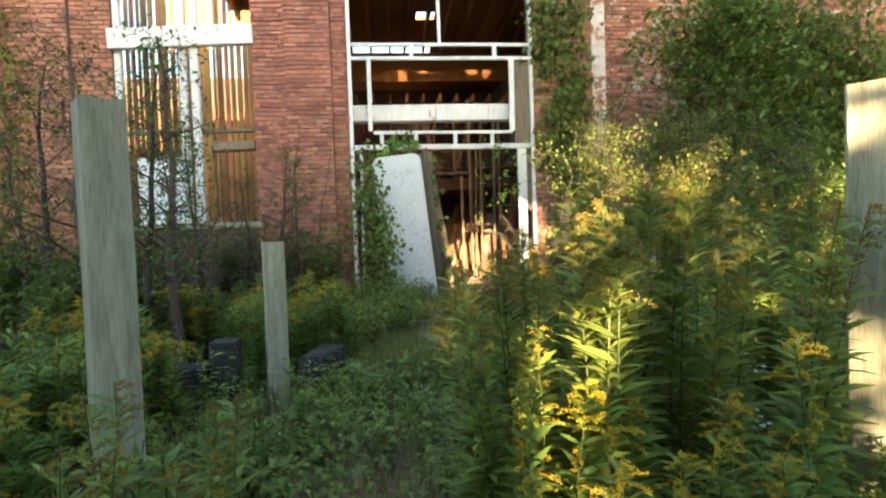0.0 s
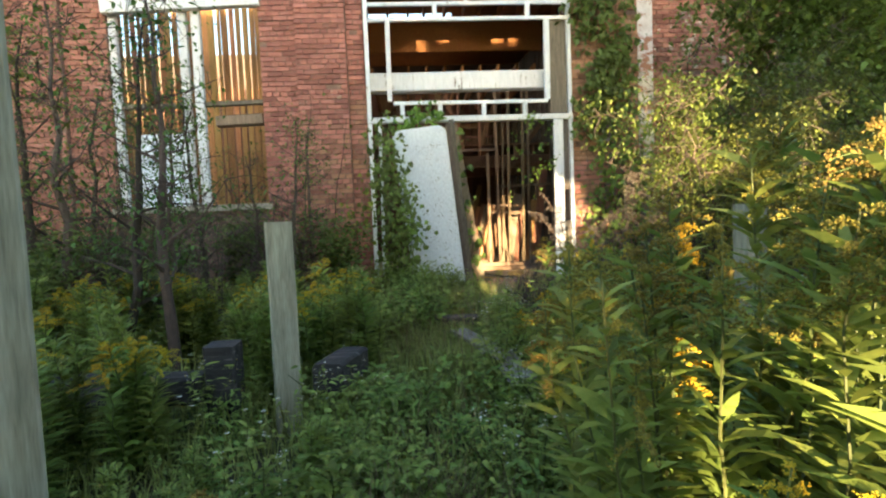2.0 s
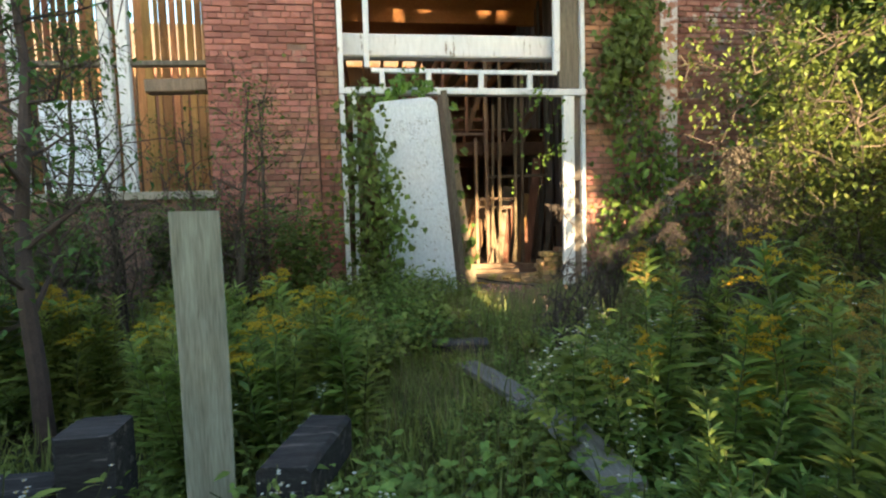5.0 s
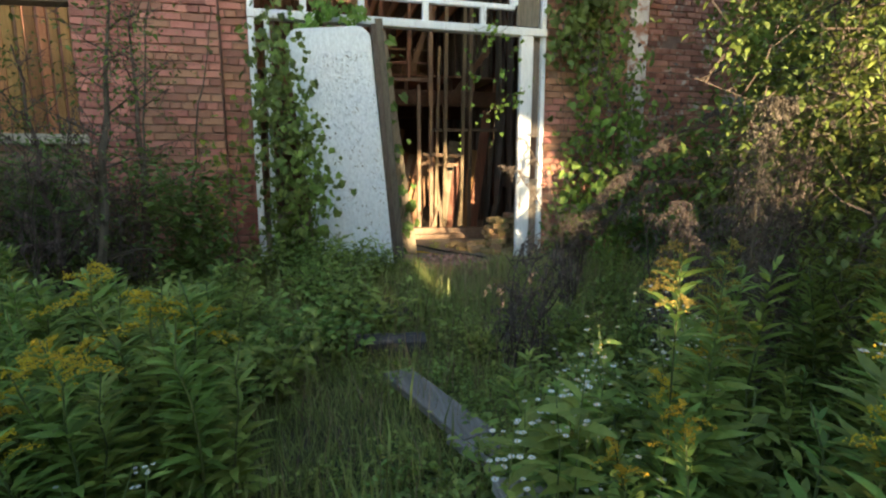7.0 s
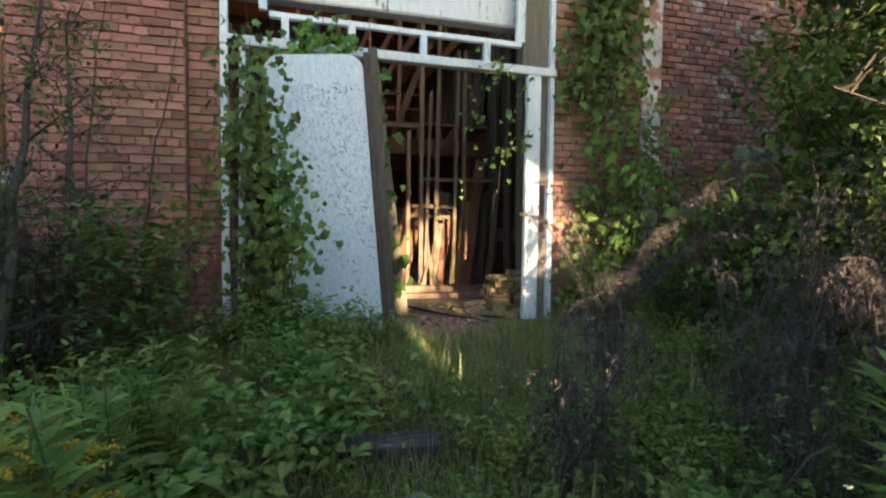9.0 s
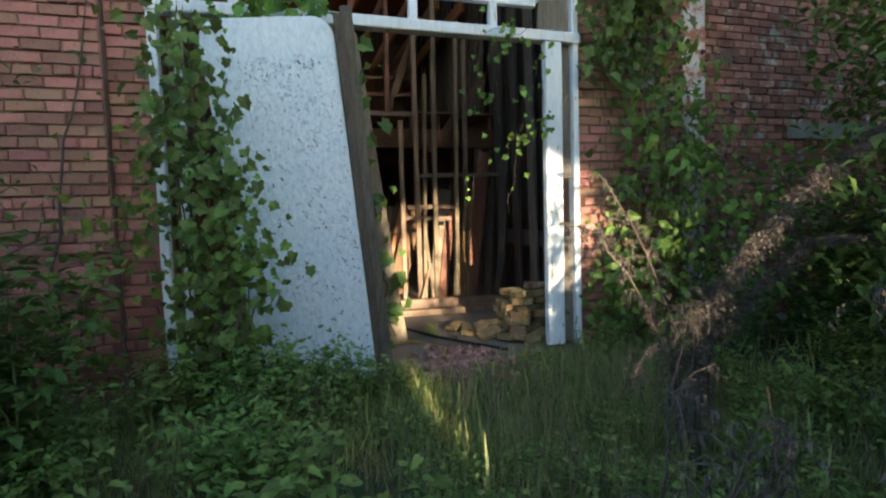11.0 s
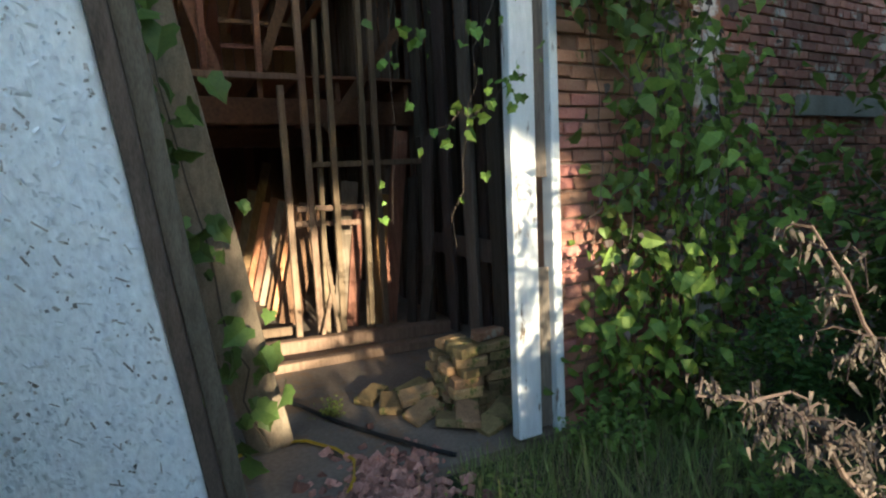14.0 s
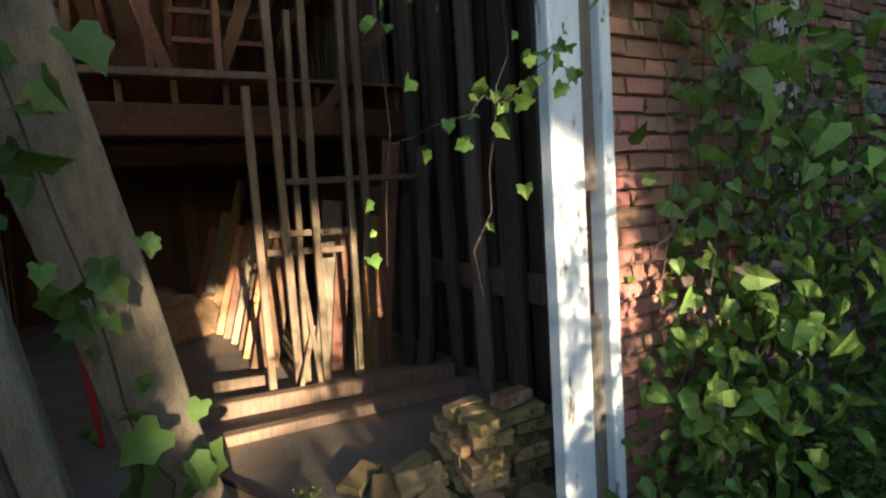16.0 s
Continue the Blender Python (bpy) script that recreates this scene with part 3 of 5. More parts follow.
# ---- things inside the shed ----
def inside():
    r = random.Random(12)
    # thin uprights, battens and rack
    rack = thing("lumber_rack", (1.75, 11.6, 0.45), "tall rack of grey-brown studs and cross bars holding lumber", "rack")
    for x, y, tx, ty, z, w in ((1.434, 11.54, 1.42, 11.42, 2.7, 0.055), (1.653, 11.62, 1.57, 11.25, 4.3, 0.06), (1.71, 11.6, 1.78, 11.55, 3.3, 0.045), (1.84, 11.5, 1.87, 11.42, 4.3, 0.055), (2.12, 11.5, 2.16, 11.42, 3.9, 0.05), (2.25, 11.46, 2.26, 11.42, 3.9, 0.055)):
        timber("stud", (x, y, 0.38), (tx, ty, z), w, 0.05, M_STUD, rack)
    for a, b in (((0.2, 11.44, 2.76), (1.6, 11.4, 2.77)), ((1.66, 11.52, 2.03), (2.72, 11.5, 2.04)), ((1.5, 11.54, 1.64), (2.16, 11.54, 1.63)), ((1.5, 11.64, 1.5), (2.1, 11.62, 1.48))):
        timber("cross_bar", a, b, 0.05, 0.07, M_STUD, rack)
    for x in (0.42, 0.85, 1.27):
        timber("short_stud", (x, 11.43, 2.79), (x + 0.02, 11.43, 4.2), 0.05, 0.06, M_LOFT, rack)
    for a, b in (((0.95, 11.55, 2.8), (0.62, 11.55, 3.9)), ((1.3, 11.55, 2.85), (1.75, 11.55, 4.0)), ((1.84, 11.62, 2.35), (2.6, 11.62, 3.3)), ((0.2, 11.5, 2.8), (0.5, 11.5, 3.9))):
        timber("brace", a, b, 0.09, 0.03, M_LOFT, rack)
    for z in (3.05, 3.25):
        timber("lath", (1.0, 11.62, z), (1.62, 11.62, z + 0.01), 0.035, 0.02, M_LOFT, rack)
    # boards leaning in a row, getting nearer and taller
    for i, (x, y, h, w) in enumerate(((1.04, 15.5, 1.3, 0.12), (1.14, 15.1, 1.5, 0.14), (1.22, 14.7, 1.9, 0.13), (1.3, 14.3, 1.3, 0.16), (1.37, 13.95, 1.35, 0.2), (1.43, 13.6, 1.3, 0.22), (1.46, 13.25, 1.3, 0.2), (1.48, 12.85, 1.25, 0.24), (1.5, 12.45, 1.28, 0.24), (1.95, 12.0, 1.5, 0.18), (2.05, 11.95, 1.2, 0.12), (2.3, 11.9, 1.35, 0.15), (2.42, 11.85, 2.0, 0.16))):
        top = (x + 0.3 * h, y + 0.22 * h, 0.38 + h) if i < 9 else (x + 0.14 * h, y + 0.05, 0.38 + h)
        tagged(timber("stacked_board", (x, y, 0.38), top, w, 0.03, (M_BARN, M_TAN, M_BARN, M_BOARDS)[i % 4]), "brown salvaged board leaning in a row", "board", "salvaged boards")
    for a, b in (((1.6, 11.4, 0.4), (1.78, 11.55, 0.9)), ((1.78, 11.42, 0.4), (1.74, 11.6, 1.3)), ((2.08, 11.5, 0.4), (2.16, 11.6, 1.25))):
        tagged(timber("loose_stick", a, b, 0.035, 0.03, M_STUD), "thin brown stick leaning on the rack", "stick", "loose sticks")
    # dark planks on the east side with a rail
    for y, w, m in ((11.74, 0.15, M_DARKWOOD), (11.19, 0.17, M_DARKWOOD), (10.75, 0.17, M_GREYWOOD), (10.31, 0.2, M_DARKWOOD), (9.9, 0.17, M_DARKWOOD), (9.58, 0.14, M_DARKWOOD)):
        tagged(timber("upright_plank", (2.86, y, 0.38), (2.8, y - 0.05, 4.2), w, 0.04, m, up=(1, 0, 0)), "tall dark plank standing against the partition", "plank", "standing planks")
    tagged(timber("rail_board", (2.9, 9.6, 1.2), (2.9, 11.7, 1.22), 0.2, 0.03, M_DARKWOOD, up=(1, 0, 0)), "dark horizontal board nailed across planks", "board")
    for x, y, h in ((2.62, 11.7, 1.9), (2.7, 11.45, 2.3), (2.45, 11.9, 2.0), (2.58, 11.3, 1.0)):
        tagged(timber("upright_plank", (x, y, 0.38), (x + 0.16, y + 0.14, h), 0.14, 0.03, M_DARKWOOD, up=(1, 0.3, 0)), "dark plank leaning against the partition", "plank", "standing planks")
    # timbers that edge the raised floor
    for a, b, w, d in (((0.6, 11.5, 0.43), (2.8, 11.2, 0.43), 0.12, 0.12), ((0.8, 10.95, 0.41), (2.7, 10.85, 0.41), 0.1, 0.07)):
        tagged(timber("floor_timber", a, b, w, d, M_STUD, up=(0, 0, 1)), "worn tan timber lying across the floor", "timber")
    tagged(timber("floor_board", (0.6, 12.05, 0.4), (1.5, 11.85, 0.4), 0.2, 0.04, M_STUD), "worn tan board lying on the floor", "board")
    # red tool handle, sack heap
    tagged(part("red_handle", tube([(0.34, 11.4, 0.38), (0.25, 11.5, 1.35)], [0.022, 0.02], 8), M_RED), "red-painted tool handle leaning in the shed", "handle")
    for i, (x, y, s) in enumerate(((0.8, 14.6, 0.45), (1.2, 15.0, 0.38), (0.45, 15.2, 0.5))):
        bm = bmesh.new()
        bmesh.ops.create_icosphere(bm, subdivisions=3, radius=1)
        for v in bm.verts:
            o = noise.noise_vector(v.co * 2.2 + Vector((i * 7, 0, 0))) * 0.25
            v.co = Vector((v.co.x * s * 1.2, v.co.y * s, max(v.co.z, -0.5) * s * 0.8 + s * 0.4)) + o * s
            v.co += Vector((x, y, 0.37))
        tagged(part("paper_sack", bm, M_PAPER), "crumpled tan sack on the shed floor", "sack", "sacks")


inside()


def small_brick(name, m, mat, label, cat, group, size=(0.2, 0.095, 0.06)):
    bm = bmesh.new()
    bmesh.ops.create_cube(bm, size=1, matrix=Matrix.Diagonal((*size, 1)))
    bmesh.ops.bevel(bm, geom=bm.edges[:], offset=0.008, segments=1, affect="EDGES")
    r = random.Random(hash((round(m.translation.x, 3), round(m.translation.y, 3))) % 999)
    for v in bm.verts:
        v.co += Vector((r.uniform(-1, 1), r.uniform(-1, 1), r.uniform(-1, 1))) * 0.005
    ob = part(name, bm, mat)
    ob.matrix_basis = m
    return tagged(ob, label, cat, group)


def brick_pile():
    r = random.Random(4)
    for layer in range(7):
        z = 0.405 + layer * 0.062
        for k in range(8 if layer < 5 else 5):
            x = 2.05 + 0.2 * (k % 2) + r.uniform(-0.03, 0.03) + (0.03 if layer > 4 else 0)
            y = 9.45 + 0.12 * (k // 2) + r.uniform(-0.02, 0.02)
            small_brick("loose_brick", pose(x, y, z, r.uniform(-2, 2), r.uniform(-2, 2), r.uniform(-16, 16) + (90 if layer % 3 == 2 and k > 3 else 0)), M_YBRICK, "mossy yellow-brown brick stacked beside the door post", "brick", "brick pile")
    for x, y, z, a, t in ((1.78, 9.55, 0.42, 20, 8), (1.66, 9.8, 0.41, 70, 5), (1.9, 9.35, 0.41, -30, -6), (2.08, 9.22, 0.42, 10, 12), (1.6, 10.0, 0.41, 40, 3), (1.82, 9.72, 0.46, -12, 9), (2.18, 9.28, 0.43, 35, 5), (1.86, 9.9, 0.43, 15, 6), (1.95, 9.3, 0.46, 64, 7)):
        small_brick("loose_brick", pose(x, y, z, t, -t, a), M_YBRICK, "mossy yellow-brown brick lying on the rubble", "brick", "brick pile", (0.24, 0.14, 0.05))
    small_brick("loose_brick", pose(2.22, 9.5, 0.845, 0, 0, 8), M_BRICK_PALE, "pale red brick on top of the brick pile", "brick", "brick pile")


brick_pile()


def rubble():
    r = random.Random(21)
    pieces = []
    for i in range(420):
        x, y = r.gauss(1.3, 0.16), r.gauss(8.85, 0.22)
        s = r.uniform(0.008, 0.03)
        m = pose(x, y, ground_z(x, y) + 0.015 + s * 0.3, r.uniform(0, 360), r.uniform(0, 360), 0)
        pieces.append(([tuple(m @ Vector((a * s * 1.4, b * s, c * s * 0.5))) for a, b, c in ((-1, -1, -1), (1, -1, -1), (1, 1, -1), (-1, 1, -1), (-0.8, -0.9, 1), (0.9, -0.8, 1), (0.8, 0.9, 1), (-0.9, 0.7, 1))], [(3, 2, 1, 0), (4, 5, 6, 7), (0, 1, 5, 4), (1, 2, 6, 5), (2, 3, 7, 6), (3, 0, 4, 7)]))
    tagged(part("brick_chips", joined(pieces), M_CHIPS), "pink crushed brick chips on the threshold", "rubble", kind="stuff")
    tagged(part("black_hose", tube([(0.95, 10.5, 0.395), (1.15, 10.1, 0.4), (1.3, 9.75, 0.395), (1.45, 9.45, 0.4), (1.62, 9.15, 0.405), (1.72, 9.02, 0.4)], [0.013] * 6, 8), M_RUBBER), "black rubber hose lying across the floor", "hose")
    tagged(part("yellow_cable", tube([(0.72, 9.62, 0.4), (0.9, 9.68, 0.4), (1.08, 9.6, 0.4), (1.2, 9.42, 0.4), (1.25, 9.25, 0.4), (1.2, 9.08, 0.4), (1.12, 8.95, 0.4)], [0.009] * 7, 8), M_YCABLE), "yellow cable curled on the ground", "cable")


rubble()


# ---- posts, ties and boards in the yard ----
def fence_post(x, y, top, turn, w, d, label):
    z = ground_z(x, y) - 0.1
    bm = beam(bmesh.new(), (0, 0, z), (0.0, 0.0, top), w, d, (0, 1, 0), 0.004, 0.06, 10)
    ob = part("wooden_post", bm, M_POST)
    ob.matrix_basis = pose(x, y, 0, 0, 0, turn)
    return tagged(ob, label, "post", "yard posts")


fence_post(-1.19, 2.16, 2.0, 38, 0.15, 0.15, "tall square weathered pine post in the weeds")
fence_post(1.89, 2.15, 2.04, 40, 0.15, 0.15, "tall square weathered pine post with sunlit face")
fence_post(-1.08, 4.33, 1.45, 20, 0.16, 0.11, "short weathered pine post among goldenrod")
fence_post(1.76, 3.9, 1.44, 10, 0.15, 0.11, "short grey-green post half hidden by weeds")
tagged(timber("old_stub_post", (-1.5, 4.42, 0.0), (-1.5, 4.41, 0.67), 0.2, 0.2, M_TIE, rings=6, rough=0.012), "short dark stub of a creosoted post", "post")
for a, b, w, d, lab in (
    ((-0.8, 4.2, 0.46), (-0.68, 4.7, 0.44), 0.2, 0.18, "dark creosoted sleeper lying in the weeds"),
    ((-3.2, 4.55, 0.4), (-1.62, 4.4, 0.4), 0.2, 0.18, "dark creosoted sleeper edging the yard"),
    ((0.0, 6.6, 0.28), (0.46, 6.54, 0.28), 0.18, 0.16, "dark sleeper sunk in the grass"),
):
    tagged(timber("sleeper", a, b, w, d, M_TIE, up=(0, 0, 1), rings=8, rough=0.012), lab, "sleeper", "old sleepers")
tagged(timber("wooden_stump", (2.75, 4.3, 0.0), (2.45, 4.35, 1.0), 0.2, 0.18, M_TIE, rings=6, rough=0.02), "dark rotten leaning timber stump", "stump")
for a, b, w, lab in (
    ((0.42, 4.1, 0.4), (0.4, 4.8, 0.42), 0.17, "rotten grey board with rusty end in the weeds"),
    ((0.45, 5.35, 0.27), (0.2, 6.1, 0.29), 0.17, "grey old board lying on the grass"),
    ((0.62, 4.85, 0.26), (0.38, 5.42, 0.26), 0.16, "grey old board lying on the grass"),
):
    tagged(timber("fallen_board", a, b, w, 0.045, M_OLDPLANK, up=(0, 0, 1), rings=8, rough=0.01), lab, "board", "fallen boards")


# ---- plants ----
def unit(v):
    return v / (np.linalg.norm(v, axis=-1, keepdims=True) + 1e-9)


def arc(base, top, n=6, wob=0.02, seed=0):
    r = np.random.default_rng(seed)
    t = np.linspace(0, 1, n)[:, None]
    p = np.asarray(base, float) + (np.asarray(top, float) - base) * np.hstack([t ** 1.6, t ** 1.6, t])
    p[1:] += r.normal(0, wob, (n - 1, 3)) * (1, 1, 0)
    return p


def along(path, t):
    """Points at the shares t of a polyline."""
    k = np.clip(t * (len(path) - 1), 0, len(path) - 1.001)
    i = k.astype(int)
    f = (k - i)[:, None]
    return path[i] * (1 - f) + path[i + 1] * f


def dots(at, size):
    """Small flower heads: two crossed kites each."""
    at = np.asarray(at, float)
    n = len(at)
    s = np.broadcast_to(np.asarray(size, float), (n,))[:, None]
    a = unit(rng.normal(0, 1, (n, 3)))
    b = unit(np.cross(a, rng.normal(0, 1, (n, 3))))
    c = np.cross(a, b)
    v = np.stack([at + a * s, at + b * s, at - a * s, at - b * s, at + c * s, at - c * s], 1).reshape(-1, 3).tolist()
    f = [tuple(i + 6 * j for i in q) for j in range(n) for q in ((0, 1, 4), (1, 2, 4), (2, 3, 4), (3, 0, 4), (1, 0, 5), (2, 1, 5), (3, 2, 5), (0, 3, 5))]
    return v, f


def place(name, label, category, group, parts):
    """A plant at the origin from (part name, mesh, material) rows."""
    root = thing(name, (0, 0, 0), label, category, group)
    for pn, mesh, mat, *subs in parts:
        ob = part(pn, mesh, mat, root)
        if not subs and pn != "trunk":
            ob["kind"] = "stuff"
        for sn, smesh, smat in subs:
            part(sn, smesh, smat, ob)["kind"] = "stuff"
    return root


def goldenrod(h, stems, seed, gold, leaf, spread=0.12, lush=1.0, plume=1.0):
    """Rows of stems, each with its foliage and its flower plume."""
    r = np.random.default_rng(seed)
    rows = []
    for k in range(stems):
        a = r.uniform(0, 6.28)
        b = np.array((math.cos(a), math.sin(a), 0)) * spread * r.uniform(0.2, 1)
        hh = h * r.uniform(0.75, 1.0)
        top = b * (1 + 1.2 * r.random()) + (r.normal(0, 0.05), r.normal(0, 0.05), hh)
        p = arc(b, top, 7, 0.012, seed * 9 + k)
        st, fl = [tube(p, np.linspace(0.006, 0.0025, 7), 5)], []
        n = int(62 * hh * lush)
        t = np.sort(r.uniform(0.1, 0.95, n))
        q = along(p, t)
        an = np.arange(n) * 2.4 + r.normal(0, 0.3, n)
        way = np.stack([np.cos(an), np.sin(an), 0.4 + 0.5 * t], 1)
        lf = leaves(q, way, (0.16 - 0.09 * t) * r.uniform(0.8, 1.25, n) * (0.8 + 0.35 * hh), 0.21, droop=0.3)
        m = int(13 * plume)
        for j in range(m):
            s = j / m
            o = along(p, np.array([0.84 + 0.16 * s]))[0]
            aa = r.uniform(0, 6.28)
            L = (0.12 * (1 - s) + 0.035) * r.uniform(0.6, 1.25)
            u = np.linspace(0.1, 1, 9)[:, None]
            d = np.array((math.cos(aa), math.sin(aa), 0.5))
            br = o + d * L * u - np.array((0, 0, 1)) * L * 0.5 * u * u
            st.append(tube(br[::4], [0.0015, 0.0012, 0.0008], 3))
            pts = np.repeat(br, 7, 0) + r.normal(0, 0.0055, (63, 3)) + (0, 0, 0.006)
            fl.append(dots(pts, r.uniform(0.002, 0.0044, 63)))
        row = ["stem", joined(st), M_STEM, ("foliage", lf, leaf)]
        if fl:
            row.append(("plume", joined(fl), gold))
        rows.append(tuple(row))
    return rows


def aster(h, stems, seed, spread=0.16, heads=11, leaf=(0.04, 0.09)):
    r = np.random.default_rng(seed)
    st, lf, fl, ce = [], [], [], []
    for k in range(stems):
        a = r.uniform(0, 6.28)
        b = np.array((math.cos(a), math.sin(a), 0)) * spread * r.uniform(0.1, 1)
        top = b * 2.2 + (0, 0, h * r.uniform(0.7, 1))
        p = arc(b, top, 6, 0.015, seed * 7 + k)
        st.append(tube(p, np.linspace(0.004, 0.0015, 6), 4))
        n = int(34 * h)
        t = r.uniform(0.1, 0.95, n)
        an = r.uniform(0, 6.28, n)
        lf.append(leaves(along(p, t), np.stack([np.cos(an), np.sin(an), 0.4 + 0 * an], 1), r.uniform(*leaf, n), 0.3))
        for j in range(heads):
            o = along(p, np.array([r.uniform(0.86, 1)]))[0] + r.normal(0, 0.035, 3) * (1, 1, 0.5)
            m = 9
            an = np.arange(m) * 6.283 / m
            fl.append(leaves(np.tile(o, (m, 1)), np.stack([np.cos(an), np.sin(an), 0.25 + 0 * an], 1), r.uniform(0.006, 0.0115), 0.5, droop=0.1))
            ce.append(o)
    return [("stem", joined(st), M_STEM), ("foliage", joined(lf), M_LEAF), ("petal", joined(fl), M_PETAL), ("flower_centre", dots(ce, 0.004), M_GOLD)]


def leafy(h, rad, n, seed, mat, size=0.07, shape=BLADE, faces=BLADE_F, width=0.45, stems=6, droop=0.35):
    """A bushy weed: stems that fan out, leaves along them."""
    r = np.random.default_rng(seed)
    st, lf = [], []
    per = n // stems
    for k in range(stems):
        a = 6.28 * k / stems + r.normal(0, 0.4)
        top = np.array((math.cos(a), math.sin(a), 0)) * rad * r.uniform(0.3, 1) + (0, 0, h * r.uniform(0.6, 1))
        p = arc(np.array((math.cos(a), math.sin(a), 0)) * 0.03, top, 6, 0.03, seed * 11 + k)
        st.append(tube(p, np.linspace(0.007, 0.002, 6), 4))
        t = r.uniform(0.15, 1, per)
        q = along(p, t) + r.normal(0, 0.05 + 0.06 * rad, (per, 3))
        q[:, 2] = np.maximum(q[:, 2], 0.03)
        an = r.uniform(0, 6.28, per)
        lf.append(leaves(q, np.stack([np.cos(an), np.sin(an), r.normal(0.15, 0.35, per)], 1), r.uniform(0.6, 1.3, per) * size, width, shape, faces, droop))
    return [("stem", joined(st), M_STEM), ("foliage", joined(lf), mat)]


def dead_weed(h, seed, lean, n=420):
    r = np.random.default_rng(seed)
    st, lf = [], []
    for k in range(7):
        b = r.normal(0, 0.05, 3) * (1, 1, 0)
        top = b + np.array(lean) * r.uniform(0.5, 1.1) + r.normal(0, 0.16, 3) * (1, 1, 0.3) + (0, 0, h * r.uniform(0.6, 1))
        p = arc(b, top, 7, 0.025, seed * 5 + k)
        st.append(tube(p, np.linspace(0.009, 0.002, 7), 5))
        for j in range(15):
            t0 = r.uniform(0.2, 0.97)
            o = along(p, np.array([t0]))[0]
            d = unit(r.normal(0, 1, 3) * (1, 1, 0.4) + (0, 0, 0.7)) * r.uniform(0.12, 0.34) * h * 0.7
            q = np.stack([o, o + d * 0.5, o + d * 0.9 + (0, 0, -0.04), o + d * 1.1 + (0, 0, -0.13)])
            st.append(tube(q, [0.0035, 0.0025, 0.0016, 0.001], 4))
            m = n // 105
            t = r.uniform(0.05, 1, m)
            an = r.uniform(0, 6.28, m)
            lf.append(leaves(along(q, t) + r.normal(0, 0.008, (m, 3)), np.stack([np.cos(an), np.sin(an), r.normal(-1.2, 0.4, m)], 1), r.uniform(0.014, 0.034, m), 0.36, droop=0.9, fold=0.7))
    return [("stem", joined(st), M_TWIG), ("withered_foliage", joined(lf), M_DEAD)]


def arching_weed(plumes, seed):
    """Dead stems that arch over, hung all along with short drooping sprays of curled leaves."""
    r = np.random.default_rng(seed)
    rows = []
    for path, strands in plumes:
        p = np.asarray(path, float)
        q = along(p, np.linspace(0, 1, 12)) + r.normal(0, 0.008, (12, 3))
        st, lf = [tube(q, np.linspace(0.008, 0.002, 12), 5)], []
        for j in range(strands):
            o = along(q, np.array([r.uniform(0.15, 1)]))[0]
            a, L = r.uniform(0, 6.28), r.uniform(0.02, 0.075)
            d = np.array((math.cos(a), math.sin(a), 0.25)) * L
            g = np.stack([o, o + d * 0.7, o + d + (0, 0, -0.25 * L), o + d * 1.1 + (0, 0, -0.9 * L)])
            st.append(tube(g, [0.0028, 0.002, 0.0014, 0.0009], 3))
            m = 12
            an = r.uniform(0, 6.28, m)
            at = along(g, r.uniform(0.1, 1, m)) + r.normal(0, 0.007, (m, 3))
            lf.append(leaves(at, np.stack([np.cos(an), np.sin(an), r.normal(-1.4, 0.5, m)], 1), r.uniform(0.008, 0.021, m), 0.3, droop=0.9, fold=0.7))
        rows.append(("stem", joined(st), M_TWIG, ("withered_foliage", joined(lf), M_DEAD)))
    return rows


def woody(h, seed, crown, n, size, mat, lean=(0, 0), girth=0.04, limbs=9, bare=0.25, clump=0.16, shape=BLADE, faces=BLADE_F, width=0.5, trunks=1):
    """A small tree: tapered trunk, limbs, twigs and leaves in clumps round the twigs."""
    r = np.random.default_rng(seed)
    wood, lf = [], []
    for tr in range(trunks):
        b = r.normal(0, 0.12, 3) * (1, 1, 0) * (trunks > 1)
        top = b + (lean[0] + r.normal(0, 0.1), lean[1] + r.normal(0, 0.1), h * r.uniform(0.85, 1))
        p = arc(b, top, 9, 0.03 * h / 3, seed * 3 + tr)
        wood.append(tube(p, np.linspace(girth, girth * 0.15, 9), 8))
        for k in range(limbs):
            t0 = bare + (1 - bare) * (k + r.random()) / limbs
            o = along(p, np.array([min(t0, 0.99)]))[0]
            a = k * 2.4 + r.normal(0, 0.4)
            L = crown * (1.15 - 0.7 * t0) * r.uniform(0.6, 1.2)
            d = np.array((math.cos(a), math.sin(a), r.uniform(0.2, 0.9)))
            q = np.stack([o, o + d * L * 0.5 + r.normal(0, 0.04, 3), o + d * L + r.normal(0, 0.08, 3)])
            wood.append(tube(q, [girth * 0.4 * (1.2 - t0), girth * 0.22 * (1.2 - t0), 0.003], 5))
            m = max(3, n // (limbs * trunks * 12))
            for c in range(12):
                s = along(q, np.array([r.uniform(0.25, 1)]))[0]
                e = s + r.normal(0, 1, 3) * clump
                wood.append(tube([s, (s + e) / 2 + r.normal(0, 0.02, 3), e], [0.005, 0.0035, 0.0015], 3))
                pts = e + r.normal(0, clump * 0.55, (m, 3))
                an = r.uniform(0, 6.28, m)
                lf.append(leaves(pts, np.stack([np.cos(an), np.sin(an), r.normal(-0.25, 0.4, m)], 1), size * r.uniform(0.6, 1.3, m), width, shape, faces, 0.3))
    rows = [("trunk", joined(wood), M_TWIG)]
    if n:
        rows.append(("crown", joined(lf), mat))
    return rows


